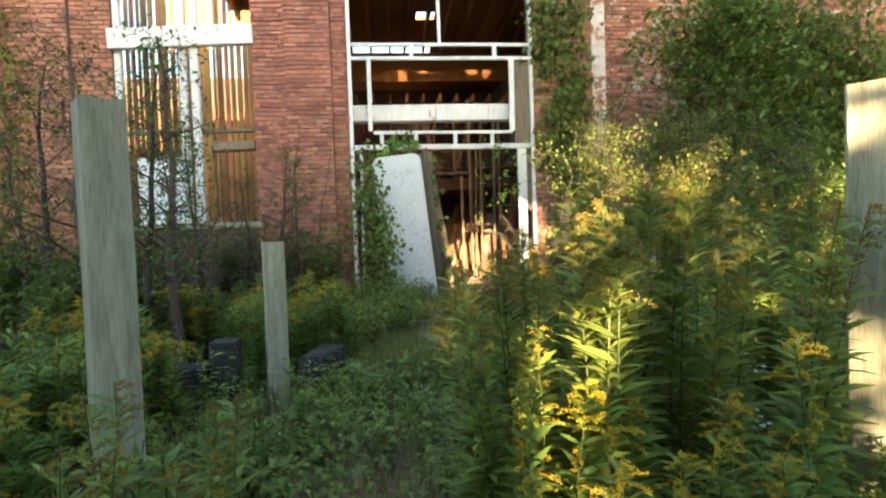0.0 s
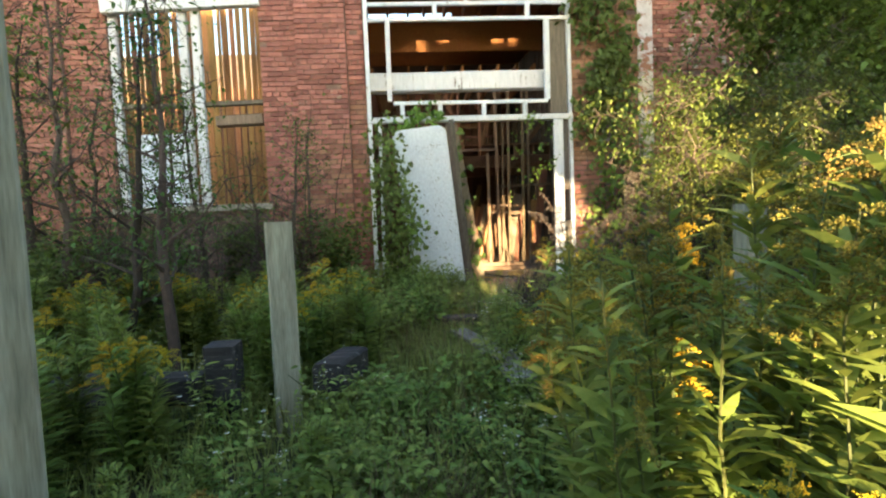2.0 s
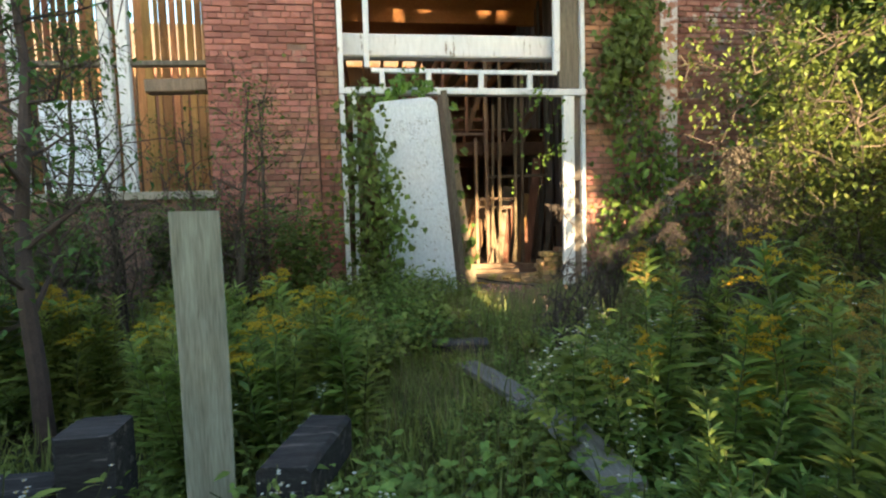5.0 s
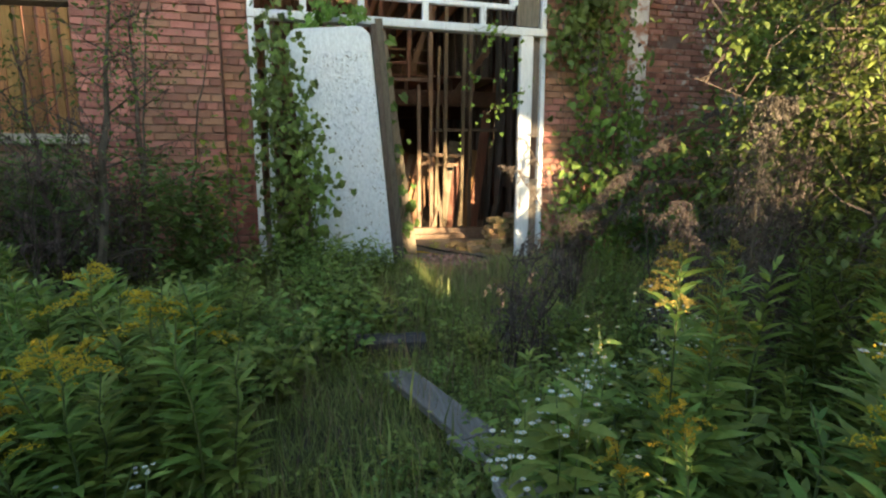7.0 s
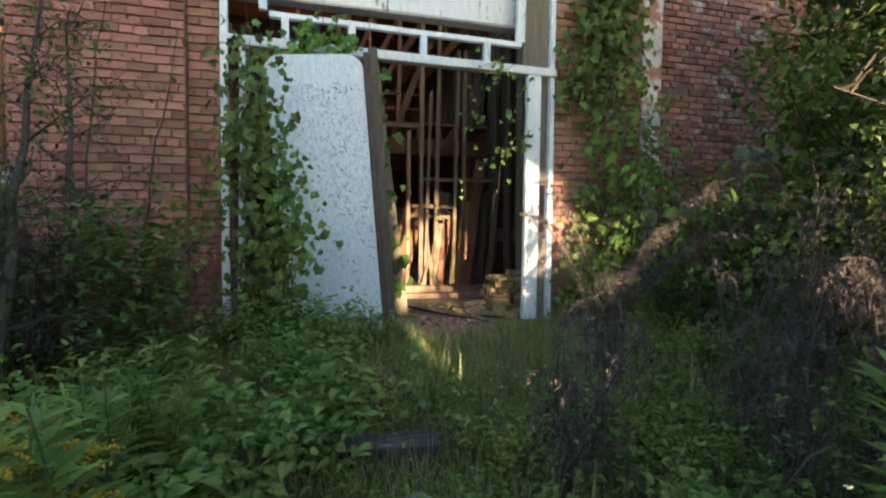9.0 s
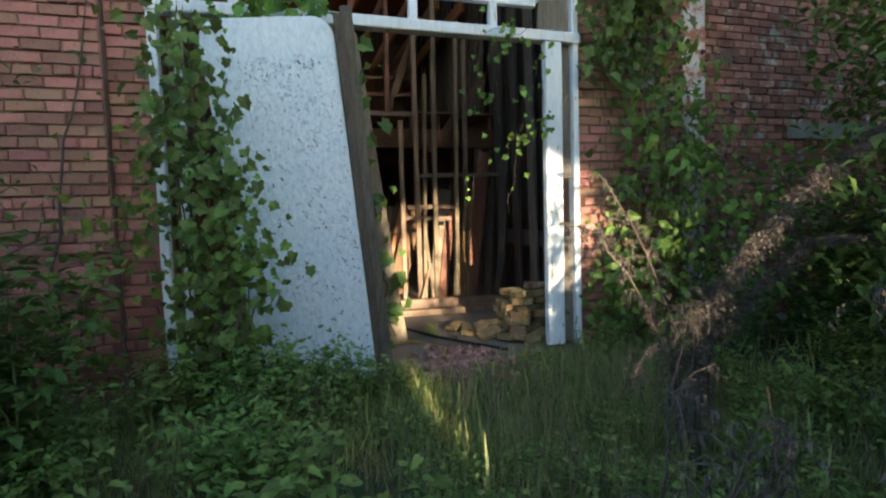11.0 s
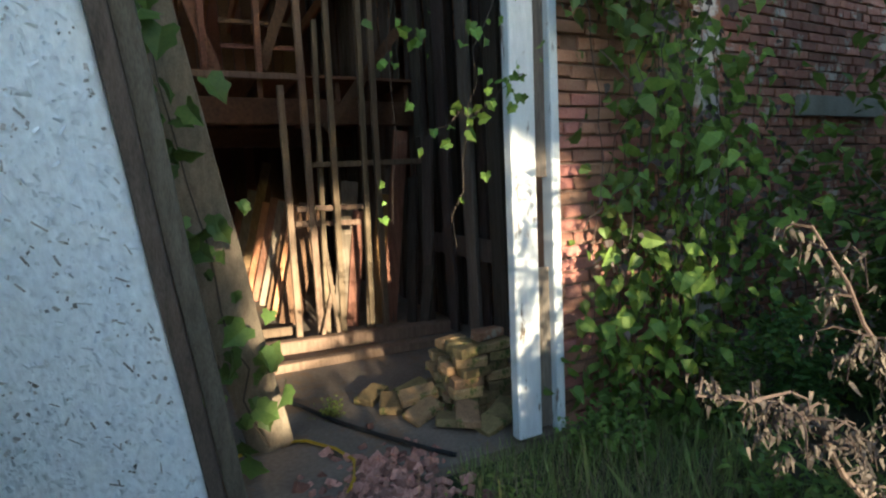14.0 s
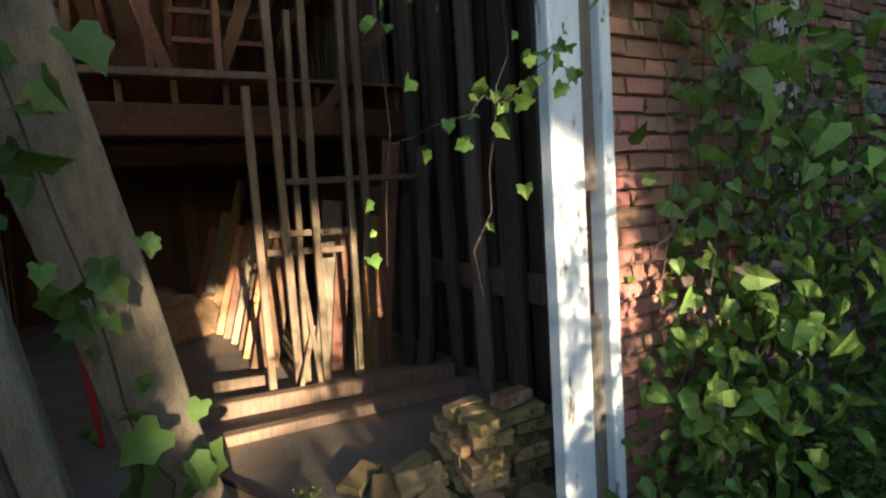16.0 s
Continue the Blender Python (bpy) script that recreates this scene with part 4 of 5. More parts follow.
def scatter(kinds, spots, seed):
    """Stands copies of the kinds on the spots (x, y, scale); the first of each kind is the one built."""
    r = random.Random(seed)
    used = set()
    for x, y, s in spots:
        k = r.randrange(len(kinds))
        m = pose(x, y, ground_z(x, y) - 0.02, r.gauss(0, 4), r.gauss(0, 4), r.uniform(0, 360)) @ Matrix.Scale(s, 4)
        ob = kinds[k]
        if k in used:
            ob = copy_thing(ob, m)
        ob.matrix_basis = m
        used.add(k)
    for k, ob in enumerate(kinds):
        if k not in used:
            for o in (*ob.children, ob):
                bpy.data.objects.remove(o)


def area(n, x0, x1, y0, y1, s0, s1, seed, clear=0.38):
    """Random spots in a rectangle, kept off the trodden path."""
    r = random.Random(seed)
    out = []
    while len(out) < n:
        x, y, s = r.uniform(x0, x1), r.uniform(y0, y1), r.uniform(s0, s1)
        n -= 0.02
        if min((x - ex) ** 2 + (y - ey) ** 2 for ex, ey in TRAIL) > clear * clear:
            out.append((x, y, s))
    return out


TRAIL = [(-0.16, 0.1), (-0.13, 0.4), (-0.18, 0.7), (-0.27, 1.0), (-0.28, 1.25), (-0.23, 1.5), (-0.25, 1.75), (-0.38, 2.0), (-0.45, 2.3), (-0.44, 2.6), (-0.36, 2.9), (-0.26, 3.2), (-0.15, 3.5), (-0.13, 3.8), (-0.17, 4.1), (-0.14, 4.5), (-0.08, 4.9), (0.0, 5.3), (0.06, 5.7), (0.1, 6.1), (0.25, 6.5), (0.45, 6.85), (0.55, 7.1), (0.62, 7.35), (0.77, 7.6)]

GR, GRL = "goldenrod", "tall goldenrod weed with yellow plumes and narrow leaves"
FGL = "tall fading goldenrod weed with brownish-yellow plumes"


def gold_kinds(h, stems, lush, plume, seeds, mat=M_GOLD, leaf=M_LEAF, label=GRL):
    return [place("goldenrod_plant", label, "goldenrod", "goldenrods", goldenrod(h, stems, s, mat, leaf, 0.1, lush, plume)) for s in seeds]


# tall stand beside the path
scatter(gold_kinds(1.7, 3, 1.1, 0.9, (1, 2, 3), M_GOLDGREEN, M_LEAF, FGL),
        [(0.3, 2.12, 0.92), (0.46, 2.0, 0.98), (0.42, 2.22, 1.0), (0.6, 2.12, 1.02), (0.72, 2.25, 1.04), (0.66, 1.95, 0.95), (0.86, 2.1, 1.05), (1.0, 2.25, 1.02), (1.15, 2.1, 1.0), (1.3, 2.4, 1.05), (0.2, 2.0, 0.84), (0.55, 1.85, 0.9), (1.5, 2.2, 1.0), (1.55, 2.7, 0.95), (1.95, 2.6, 1.0), (-0.62, 1.5, 0.66), (-0.85, 1.55, 0.7), (-0.72, 1.75, 0.62), (-0.95, 1.35, 0.72), (2.15, 3.2, 1.12), (1.3, 3.3, 0.72), (0.75, 3.5, 0.66), (0.72, 4.45, 0.74), (1.5, 3.6, 0.74), (1.0, 3.7, 0.7), (1.75, 3.9, 0.74), (2.2, 3.9, 0.8), (1.3, 4.2, 0.7), (1.6, 4.6, 0.72), (2.5, 3.5, 1.0), (2.6, 2.9, 1.0)], 1)
scatter(gold_kinds(1.45, 2, 1.25, 0.75, (4, 5)), [(0.33, 2.3, 0.97), (0.3, 2.76, 0.78), (0.95, 3.95, 0.9), (0.88, 4.5, 0.72), (1.15, 4.0, 0.8), (0.6, 4.2, 0.66), (0.72, 3.9, 0.72), (0.26, 1.72, 0.72), (0.38, 1.6, 0.7), (0.5, 1.72, 0.76), (0.34, 1.45, 0.64), (0.2, 1.55, 0.62), (0.52, 1.45, 0.66), (0.66, 1.6, 0.72), (0.8, 1.5, 0.66), (0.45, 1.3, 0.58), (0.62, 1.3, 0.6), (1.0, 1.6, 0.74), (1.25, 1.75, 0.8)], 2)
# lower clumps on the west side
scatter(gold_kinds(0.95, 4, 1.5, 0.6, (6, 7, 8)), area(11, -3.4, -1.3, 4.6, 6.2, 0.75, 1.05, 3) + area(9, -3.0, -1.7, 2.6, 4.2, 0.75, 1.0, 4) + [(-0.95, 5.0, 0.95), (-0.75, 5.3, 1.1), (-1.1, 5.3, 0.9), (-1.55, 1.9, 0.95), (-0.85, 1.75, 0.85)], 5)
scatter(gold_kinds(1.0, 5, 1.7, 0, (9, 10, 11), label="leafy green goldenrod weed not yet in flower"), area(34, -3.8, -1.6, 2.2, 6.4, 0.7, 1.05, 6) + area(16, -1.7, -0.6, 4.6, 6.2, 0.7, 0.95, 61) + area(34, 0.4, 3.0, 2.2, 5.2, 0.65, 1.1, 7) + area(16, -2.8, -0.75, 0.9, 2.3, 0.7, 1.1, 8) + area(6, -1.6, -0.75, 2.5, 3.6, 0.45, 0.6, 82) + area(8, 0.45, 1.8, 1.0, 2.0, 0.6, 0.8, 81), 9)
# white asters
scatter([place("aster_plant", "bushy wild aster with small white flowers", "aster", "asters", aster(0.75, 5, s, 0.16, 4)) for s in (1, 2, 3)],
        area(18, -0.9, 0.95, 3.0, 5.0, 0.65, 0.95, 10, 0.45) + area(10, 1.3, 2.8, 2.4, 4.4, 1.0, 1.5, 11) + area(7, -3, -0.8, 3, 5, 0.8, 1.1, 12) + [(0.1, 3.6, 0.7), (0.3, 3.3, 0.8), (-0.75, 4.0, 0.8), (-0.88, 4.6, 0.85), (1.35, 2.5, 1.3), (1.6, 2.45, 1.3)], 13)
# upright asters beside the fallen boards
scatter([place("aster_plant", "upright wild aster with white and browning flower heads", "aster", "asters", aster(1.05, 4, s, 0.07, 13, (0.07, 0.13))) for s in (5, 6)], [(0.34, 4.42, 1.0), (0.98, 4.55, 0.98), (0.62, 4.7, 0.85), (1.25, 5.0, 0.9)], 131)
# low weeds everywhere
scatter([place("leafy_weed", "low leafy green weed", "weed", "low weeds", leafy(0.42, 0.3, 420, s, M_LEAF, 0.05, HEART if s == 22 else BLADE, HEART_F if s == 22 else BLADE_F, 0.7 if s == 22 else 0.4, 7)) for s in (20, 21, 22, 23)],
        area(80, -3.8, 2.6, 1.6, 6.4, 0.6, 1.05, 14, 0.12) + area(36, -0.85, 0.5, 1.2, 4.3, 0.7, 1.1, 141, 0.0) + area(26, 0.0, 1.1, 3.2, 5.1, 0.9, 1.35, 142, 0.5) + area(50, -3.0, 0.1, 5.4, 8.4, 0.7, 1.2, 15, 0.35) + area(22, 2.5, 4.8, 5.4, 7.9, 0.7, 1.1, 16, 0.9) + area(30, 1.15, 3.2, 5.0, 7.4, 0.45, 0.85, 161, 0.7), 17)
scatter([place("leafy_weed", "low leafy green weed at the foot of the door", "weed", "low weeds", leafy(0.36, 0.25, 300, s, M_LEAF, 0.042, HEART, HEART_F, 0.7, 7)) for s in (26, 27)], [(-0.55, 8.2, 1.2), (-0.3, 8.25, 1.15), (-0.1, 8.3, 1.1), (0.12, 8.25, 1.05), (0.3, 8.3, 1.0), (0.45, 8.25, 0.8), (0.0, 8.05, 0.9), (0.25, 8.0, 0.8), (-0.25, 8.0, 0.9), (0.65, 8.4, 0.6), (-0.7, 8.5, 1.1), (2.3, 8.75, 0.6), (2.5, 8.7, 0.9), (2.0, 9.5, 0.4), (1.3, 9.9, 0.4), (0.3, 4.75, 0.6), (0.5, 4.9, 0.65), (0.45, 5.15, 0.55), (0.65, 5.2, 0.6), (0.2, 5.0, 0.5)], 25)
scatter([place("clover_patch", "low patch of small green leaves on the path", "weed", "path weeds", leafy(0.12, 0.22, 240, s, M_LEAF, 0.024, HEART, HEART_F, 0.8, 8)) for s in (28, 29)], area(70, -0.7, 1.9, 4.4, 8.5, 0.7, 1.2, 251, 0.0), 252)
# bushes against the wall, west
scatter([place("leafy_bush", "dark green leafy bush against the brick wall", "bush", "wall bushes", leafy(1.35, 0.5, 900, s, M_LEAF_DEEP, 0.065, HEART, HEART_F, 0.7, 10)) for s in (30, 31, 32)],
        area(20, -6.2, -0.95, 7.3, 8.7, 0.7, 1.15, 18) + area(10, -5.5, -2.2, 5.4, 7.2, 0.75, 1.05, 19) + area(12, 3.7, 7.5, 7.6, 8.8, 0.6, 1.1, 20) + [(3.4, 8.3, 0.6), (3.1, 8.45, 0.5)], 21)
# yellow-green shrubs, east
scatter([place("thin_shrub", "thin yellow-green shrub with small leaves", "shrub", "thin shrubs", woody(2.5, s, 0.6, 6500, 0.038, M_LEAF_YEL, (0.1, 0), 0.01, 10, 0.1, 0.11, trunks=3)) for s in (40, 41)],
        [(2.3, 5.05, 1.05), (2.1, 4.6, 0.8), (2.9, 4.6, 0.9), (3.0, 5.0, 0.95), (3.6, 5.8, 1.1), (4.9, 7.7, 1.05), (4.3, 6.6, 1.0), (3.0, 4.2, 0.9)], 22)
scatter([place("green_shrub", "dense bright green shrub beside the brick wall", "shrub", "green shrubs", woody(4.2, s, 1.25, 17000, 0.1, M_LEAF_BUSH, (0.0, 0), 0.03, 18, 0.04, 0.22, trunks=3, width=0.45)) for s in (44, 45)],
        [(4.75, 7.2, 1.08), (5.6, 7.2, 0.98), (6.3, 7.3, 0.8), (5.2, 6.4, 0.75), (7.4, 7.6, 0.8)], 23)
# bare saplings, west
scatter([place("sapling", "thin dark sapling with brown twigs and few leaves", "tree", "saplings", woody(3.6, s, 0.8, 900, 0.06, M_LEAF_YEL if s == 51 else M_LEAF_DEEP, (0.15, 0), 0.055, 16, 0.2, 0.15)) for s in (50, 51, 52)],
        [(-2.22, 5.35, 0.95), (-2.7, 5.5, 0.9), (-3.6, 6.3, 1.02), (-1.74, 7.3, 0.72), (-1.5, 7.9, 0.66), (-4.3, 6.8, 1.05), (-2.5, 6.3, 0.62), (-5.0, 7.6, 1.0), (-3.3, 7.4, 0.8), (-2.75, 7.5, 0.74), (-2.0, 7.7, 0.6), (-4.0, 7.5, 0.9)], 24)
# withered weeds
for i, (x, y, h, lx, ly) in enumerate(((2.0, 6.2, 1.1, 0.1, 0), (2.7, 6.0, 1.5, 0.2, 0.1), (2.9, 6.6, 1.7, 0.1, 0), (1.75, 5.7, 1.0, 0.15, 0.1), (2.05, 5.5, 1.25, 0.1, 0), (2.5, 5.5, 1.3, 0.05, 0.1), (0.92, 6.05, 1.0, 0.05, 0),  (2.75, 6.4, 1.3, 0.2, 0.1), (-2.6, 7.1, 1.9, 0.1, 0), (-2.1, 7.4, 1.6, 0.15, 0), (-3.3, 6.7, 1.8, -0.1, 0), (-1.7, 7.6, 1.5, 0.1, 0), (-2.9, 6.5, 1.4, 0.1, 0), (-3.8, 7.3, 1.9, 0.1, 0))):
    w = place("withered_weed", "withered brown weed with curled dry leaves", "weed", "withered weeds", dead_weed(h, 60 + i, (lx, ly, 0), 1150 if x > 0 else 1900))
    w.matrix_basis = Matrix.Translation((x, y, ground_z(x, y) - 0.02))


for x, y, seed, plumes in (
    (1.45, 5.0, 98, ((((0, 0, 0), (0.03, 0.02, 0.8), (0.06, 0.05, 1.35), (0.12, 0.06, 1.78), (0.18, 0.06, 1.72)), 230),
                     (((0.03, 0.04, 0), (0.14, 0.06, 0.7), (0.3, 0.1, 1.3), (0.46, 0.12, 1.9), (0.56, 0.12, 2.05)), 170),
                     (((-0.02, 0.02, 0), (-0.05, 0.08, 0.6), (-0.12, 0.14, 1.1), (-0.2, 0.18, 1.3)), 120))),
    (1.75, 7.0, 99, ((((0, 0, 0), (-0.08, 0.05, 0.55), (-0.24, 0.1, 1.0), (-0.4, 0.16, 1.28), (-0.52, 0.2, 1.3)), 55),
                     (((0.02, 0.03, 0), (-0.04, 0.06, 0.7), (-0.15, 0.1, 1.1), (-0.22, 0.15, 1.32), (-0.34, 0.18, 1.55)), 55),
                     (((-0.02, 0, 0), (-0.06, 0.02, 0.55), (-0.2, 0.0, 0.72), (-0.34, 0.0, 0.54)), 40),
                     (((0.03, 0, 0), (0.0, 0.05, 0.62), (0.22, 0.05, 0.97), (0.56, 0.06, 1.32), (1.0, 0.1, 1.66), (1.45, 0.15, 1.88)), 420),
                     (((0.05, 0.02, 0), (0.1, 0.08, 0.6), (0.42, 0.12, 0.88), (0.85, 0.15, 1.18), (1.2, 0.15, 1.16)), 260),
                     (((0, -0.03, 0), (-0.04, -0.03, 0.5), (-0.03, 0, 0.98)), 70),
                     (((0.06, 0.05, 0), (0.12, 0.06, 0.5), (0.2, 0.1, 0.9), (0.3, 0.14, 0.95)), 80),
                     (((-0.03, 0.03, 0), (-0.08, 0.02, 0.5), (-0.05, 0.05, 0.75), (0.02, 0.05, 0.8)), 60))),):
    weed = place("withered_weed", "tall withered brown weed arching over, hung with curled leaves", "weed", "withered weeds", arching_weed(plumes, seed))
    weed.matrix_basis = Matrix.Translation((x, y, ground_z(x, y) - 0.02)) @ Matrix.Diagonal((1.05, 1.05, 0.9, 1.0))


def grass(name, n, zone, h0, h1, mat, label, seed, clear=0.0, lean=0.75, width=0.035):
    """Blades of grass on a stretch of ground."""
    r = np.random.default_rng(seed)
    x0, x1, y0, y1 = zone
    x, y = r.uniform(x0, x1, n), r.uniform(y0, y1, n)
    keep = np.array([noise.noise(Vector((a * 1.3, b * 1.3, seed))) > -0.6 and not (0.9 < a < 1.65 and b > 8.55) for a, b in zip(x, y)])
    x, y = x[keep], y[keep]
    z = np.array([ground_z(a, b) for a, b in zip(x, y)]) - 0.03
    an = r.uniform(0, 6.28, len(x))
    tilt = lean * r.uniform(0.2, 1.9, len(x))
    way = np.stack([np.cos(an) * tilt, np.sin(an) * tilt, np.ones(len(x))], 1)
    vs, fs = leaves(np.stack([x, y, z], 1), way, r.uniform(h0, h1, len(x)), width, droop=0.5, fold=0.3, face_up=np.stack([np.cos(an), np.sin(an), 0 * an], 1))
    return tagged(part(name, (vs, fs), mat), label, "grass", kind="stuff")


grass("grass", 95000, (-1.6, 3.2, 4.4, 8.95), 0.05, 0.16, M_GRASS, "green grass along the trodden path", 1, lean=1.1, width=0.03)
grass("grass", 16000, (-4.0, 4.0, 0.6, 5.2), 0.12, 0.34, M_GRASS, "tall green grass among the weeds", 2)
grass("grass", 26000, (-12, 12, -8.5, 8.6), 0.12, 0.3, M_GRASS, "rough grass of the wider yard", 6, width=0.06)
grass("dry_grass", 2200, (-0.9, 1.3, 2.6, 8.0), 0.14, 0.36, M_STRAW, "tufts of dry straw-coloured grass", 3, lean=0.7, width=0.012)
grass("dry_grass", 1500, (-0.6, 0.1, 1.6, 3.2), 0.2, 0.45, M_STRAW, "tufts of dry straw-coloured grass", 5, lean=0.5, width=0.012)
grass("dry_grass", 1100, (-0.4, 0.0, 1.75, 2.35), 0.3, 0.55, M_STRAW, "clump of dry grey-brown grass", 7, lean=0.3, width=0.012)
grass("dry_grass", 1600, (0.9, 2.6, 6.3, 8.7), 0.14, 0.34, M_STRAW, "tufts of dry straw-coloured grass", 4, lean=0.6, width=0.012)


# ---- climbers ----
def climber(name, label, stems, n, size, mat, seed, spread=0.12, normal=(0, -1, 0), shape=LOBED, faces=LOBED_F, fat=0.006, depth=0.06):
    """A vine: woody stems along the polylines, leaves hung about them facing out from the wall."""
    r = np.random.default_rng(seed)
    wood, lf = [], []
    per = n // len(stems)
    for s in stems:
        p = np.asarray(s, float)
        q = along(p, np.linspace(0, 1, 14)) + r.normal(0, 0.012, (14, 3))
        wood.append(tube(q, np.linspace(fat, fat * 0.3, 14), 5))
        at = along(p, r.uniform(0, 1, per)) + r.normal(0, 1, (per, 3)) * np.array((spread, depth, spread))
        at += np.asarray(normal) * 0.05
        way = r.normal(0, 0.55, (per, 3)) + (0, 0, -0.8) + np.asarray(normal) * 0.5
        up = np.asarray(normal) + r.normal(0, 0.6, (per, 3))
        lf.append(leaves(at, way, size * r.uniform(0.45, 1.35, per), 0.95, shape, faces, 0.3, 0.25, up))
    root = tagged(thing(name, tuple(stems[0][0]), label, "vine"), group="climbing vines")
    part("stem", joined(wood), M_TWIG, root)
    part("foliage", joined(lf), mat, root)
    return root


climber("climbing_vine", "green vine hanging over the white door and frame", [((-0.5, 8.5, 0.4), (-0.55, 8.4, 1.6), (-0.5, 8.4, 2.8)), ((-0.45, 8.45, 0.4), (-0.5, 8.3, 1.5), (-0.42, 8.3, 2.7)), ((-0.4, 8.4, 0.5), (-0.3, 8.3, 1.2), (-0.45, 8.3, 2.3)), ((-0.35, 8.4, 0.7), (-0.15, 8.3, 1.3), (-0.3, 8.3, 1.9)), ((-0.5, 8.5, 1.0), (-0.6, 8.6, 1.9), (-0.55, 8.8, 2.9))], 950, 0.062, M_LEAF_DEEP, 1, 0.12)
climber("climbing_vine", "light green vine leaves over the edge of the white door", [((-0.42, 8.4, 0.45), (-0.3, 8.28, 1.3), (-0.4, 8.28, 2.5)), ((-0.3, 8.4, 0.6), (-0.12, 8.28, 1.2), (-0.28, 8.28, 1.7))], 220, 0.062, M_LEAF, 19, 0.1)
climber("climbing_vine", "sparse green vine beside the white door frame", [((-0.95, 8.8, 0.4), (-0.98, 8.75, 1.2), (-0.8, 8.8, 2.2)), ((-1.3, 8.8, 0.4), (-1.1, 8.75, 1.5))], 120, 0.075, M_LEAF_LIGHT, 9, 0.14)
climber("climbing_vine", "green vine along the top of the doorway", [((-0.3, 8.85, 2.75), (0.0, 8.8, 3.05), (0.3, 8.85, 2.9))], 90, 0.08, M_LEAF_LIGHT, 2, 0.08)
climber("climbing_vine", "thin vine with few leaves on the tan plank", [((0.84, 9.45, 0.5), (0.66, 9.15, 1.5), (0.48, 8.78, 2.8))], 60, 0.1, M_LEAF_DEEP, 3, 0.08, depth=0.03)
climber("climbing_vine", "thin trailing vine hanging in the doorway", [((1.95, 8.9, 3.0), (1.6, 8.88, 2.75), (1.45, 8.85, 2.35)), ((1.8, 8.9, 2.95), (1.5, 8.9, 2.9), (1.4, 8.9, 1.6)), ((2.0, 8.85, 2.75), (1.8, 8.8, 2.3), (1.68, 8.85, 1.5)), ((2.1, 8.88, 2.3), (1.9, 8.84, 2.15), (1.4, 8.8, 1.95))], 84, 0.045, M_LEAF_LIGHT, 4, 0.05, fat=0.003)
climber("climbing_vine", "thick green vine covering the brick pier", [((2.72, 8.9, 0.35), (2.75, 8.9, 1.2), (2.85, 8.9, 2.6)), ((2.9, 8.85, 0.35), (3.0, 8.85, 1.5), (3.05, 8.9, 3.0)), ((3.2, 8.8, 0.35), (3.2, 8.8, 1.4), (3.3, 8.9, 2.7)), ((2.65, 8.9, 0.4), (2.65, 8.9, 0.9), (2.95, 8.9, 1.7)), ((3.5, 8.7, 0.3), (3.5, 8.7, 1.2), (3.4, 8.85, 2.2)), ((3.9, 8.6, 0.3), (3.8, 8.7, 1.0), (4.2, 8.9, 1.7))], 1000, 0.075, M_LEAF_BUSH, 5, 0.17, shape=HEART, faces=HEART_F, depth=0.12)
climber("climbing_vine", "green creeper with pointed leaves on the brick pier", [((2.75, 8.85, 0.35), (2.8, 8.8, 1.2), (2.85, 8.85, 2.9)), ((3.1, 8.75, 0.35), (3.05, 8.75, 1.5), (3.2, 8.85, 3.1)), ((3.4, 8.7, 0.35), (3.35, 8.7, 1.4), (3.4, 8.8, 2.6)), ((2.8, 8.75, 0.4), (2.7, 8.8, 0.9), (3.1, 8.75, 1.7)), ((4.0, 8.5, 0.3), (4.0, 8.6, 1.0), (4.4, 8.8, 2.0))], 800, 0.12, M_LEAF_LIGHT, 15, 0.2, shape=BLADE * (0.5, 1), faces=BLADE_F, depth=0.19)
climber("bare_vine", "bare thin twigs of a vine on the brick pier", [((2.5, 8.9, 2.9), (2.6, 8.85, 2.0), (2.45, 8.9, 0.5)), ((3.0, 8.8, 2.9), (2.7, 8.75, 2.2), (2.5, 8.85, 1.6)), ((2.45, 8.9, 1.5), (2.9, 8.75, 1.9), (3.3, 8.8, 2.6)), ((2.6, 8.8, 0.4), (2.75, 8.75, 1.0), (2.6, 8.85, 1.8)), ((2.9, 8.7, 3.0), (2.8, 8.65, 2.2), (3.0, 8.7, 1.2)), ((3.2, 8.65, 2.8), (2.95, 8.6, 2.3), (2.85, 8.7, 1.5)), ((3.1, 8.62, 0.5), (3.0, 8.6, 1.4), (3.3, 8.7, 2.2)), ((2.55, 8.8, 2.4), (2.8, 8.7, 2.1), (3.2, 8.65, 2.0)), ((2.7, 8.75, 0.6), (2.9, 8.65, 1.3), (2.75, 8.7, 2.0))], 27, 0.05, M_LEAF_YEL, 16, 0.06, fat=0.004)
climber("bare_vine", "dry brown vine with withered leaves on the brick pier", [((2.9, 8.75, 0.8), (3.1, 8.7, 1.8), (3.0, 8.8, 2.9)), ((3.3, 8.7, 0.8), (3.4, 8.7, 1.8), (3.2, 8.8, 2.9)), ((3.7, 8.7, 0.8), (3.6, 8.75, 1.6), (3.9, 8.85, 2.4)), ((2.7, 8.8, 1.4), (2.9, 8.75, 2.2), (2.8, 8.85, 3.2))], 420, 0.045, M_DEAD, 17, 0.16, fat=0.005, shape=HEART, faces=HEART_F)
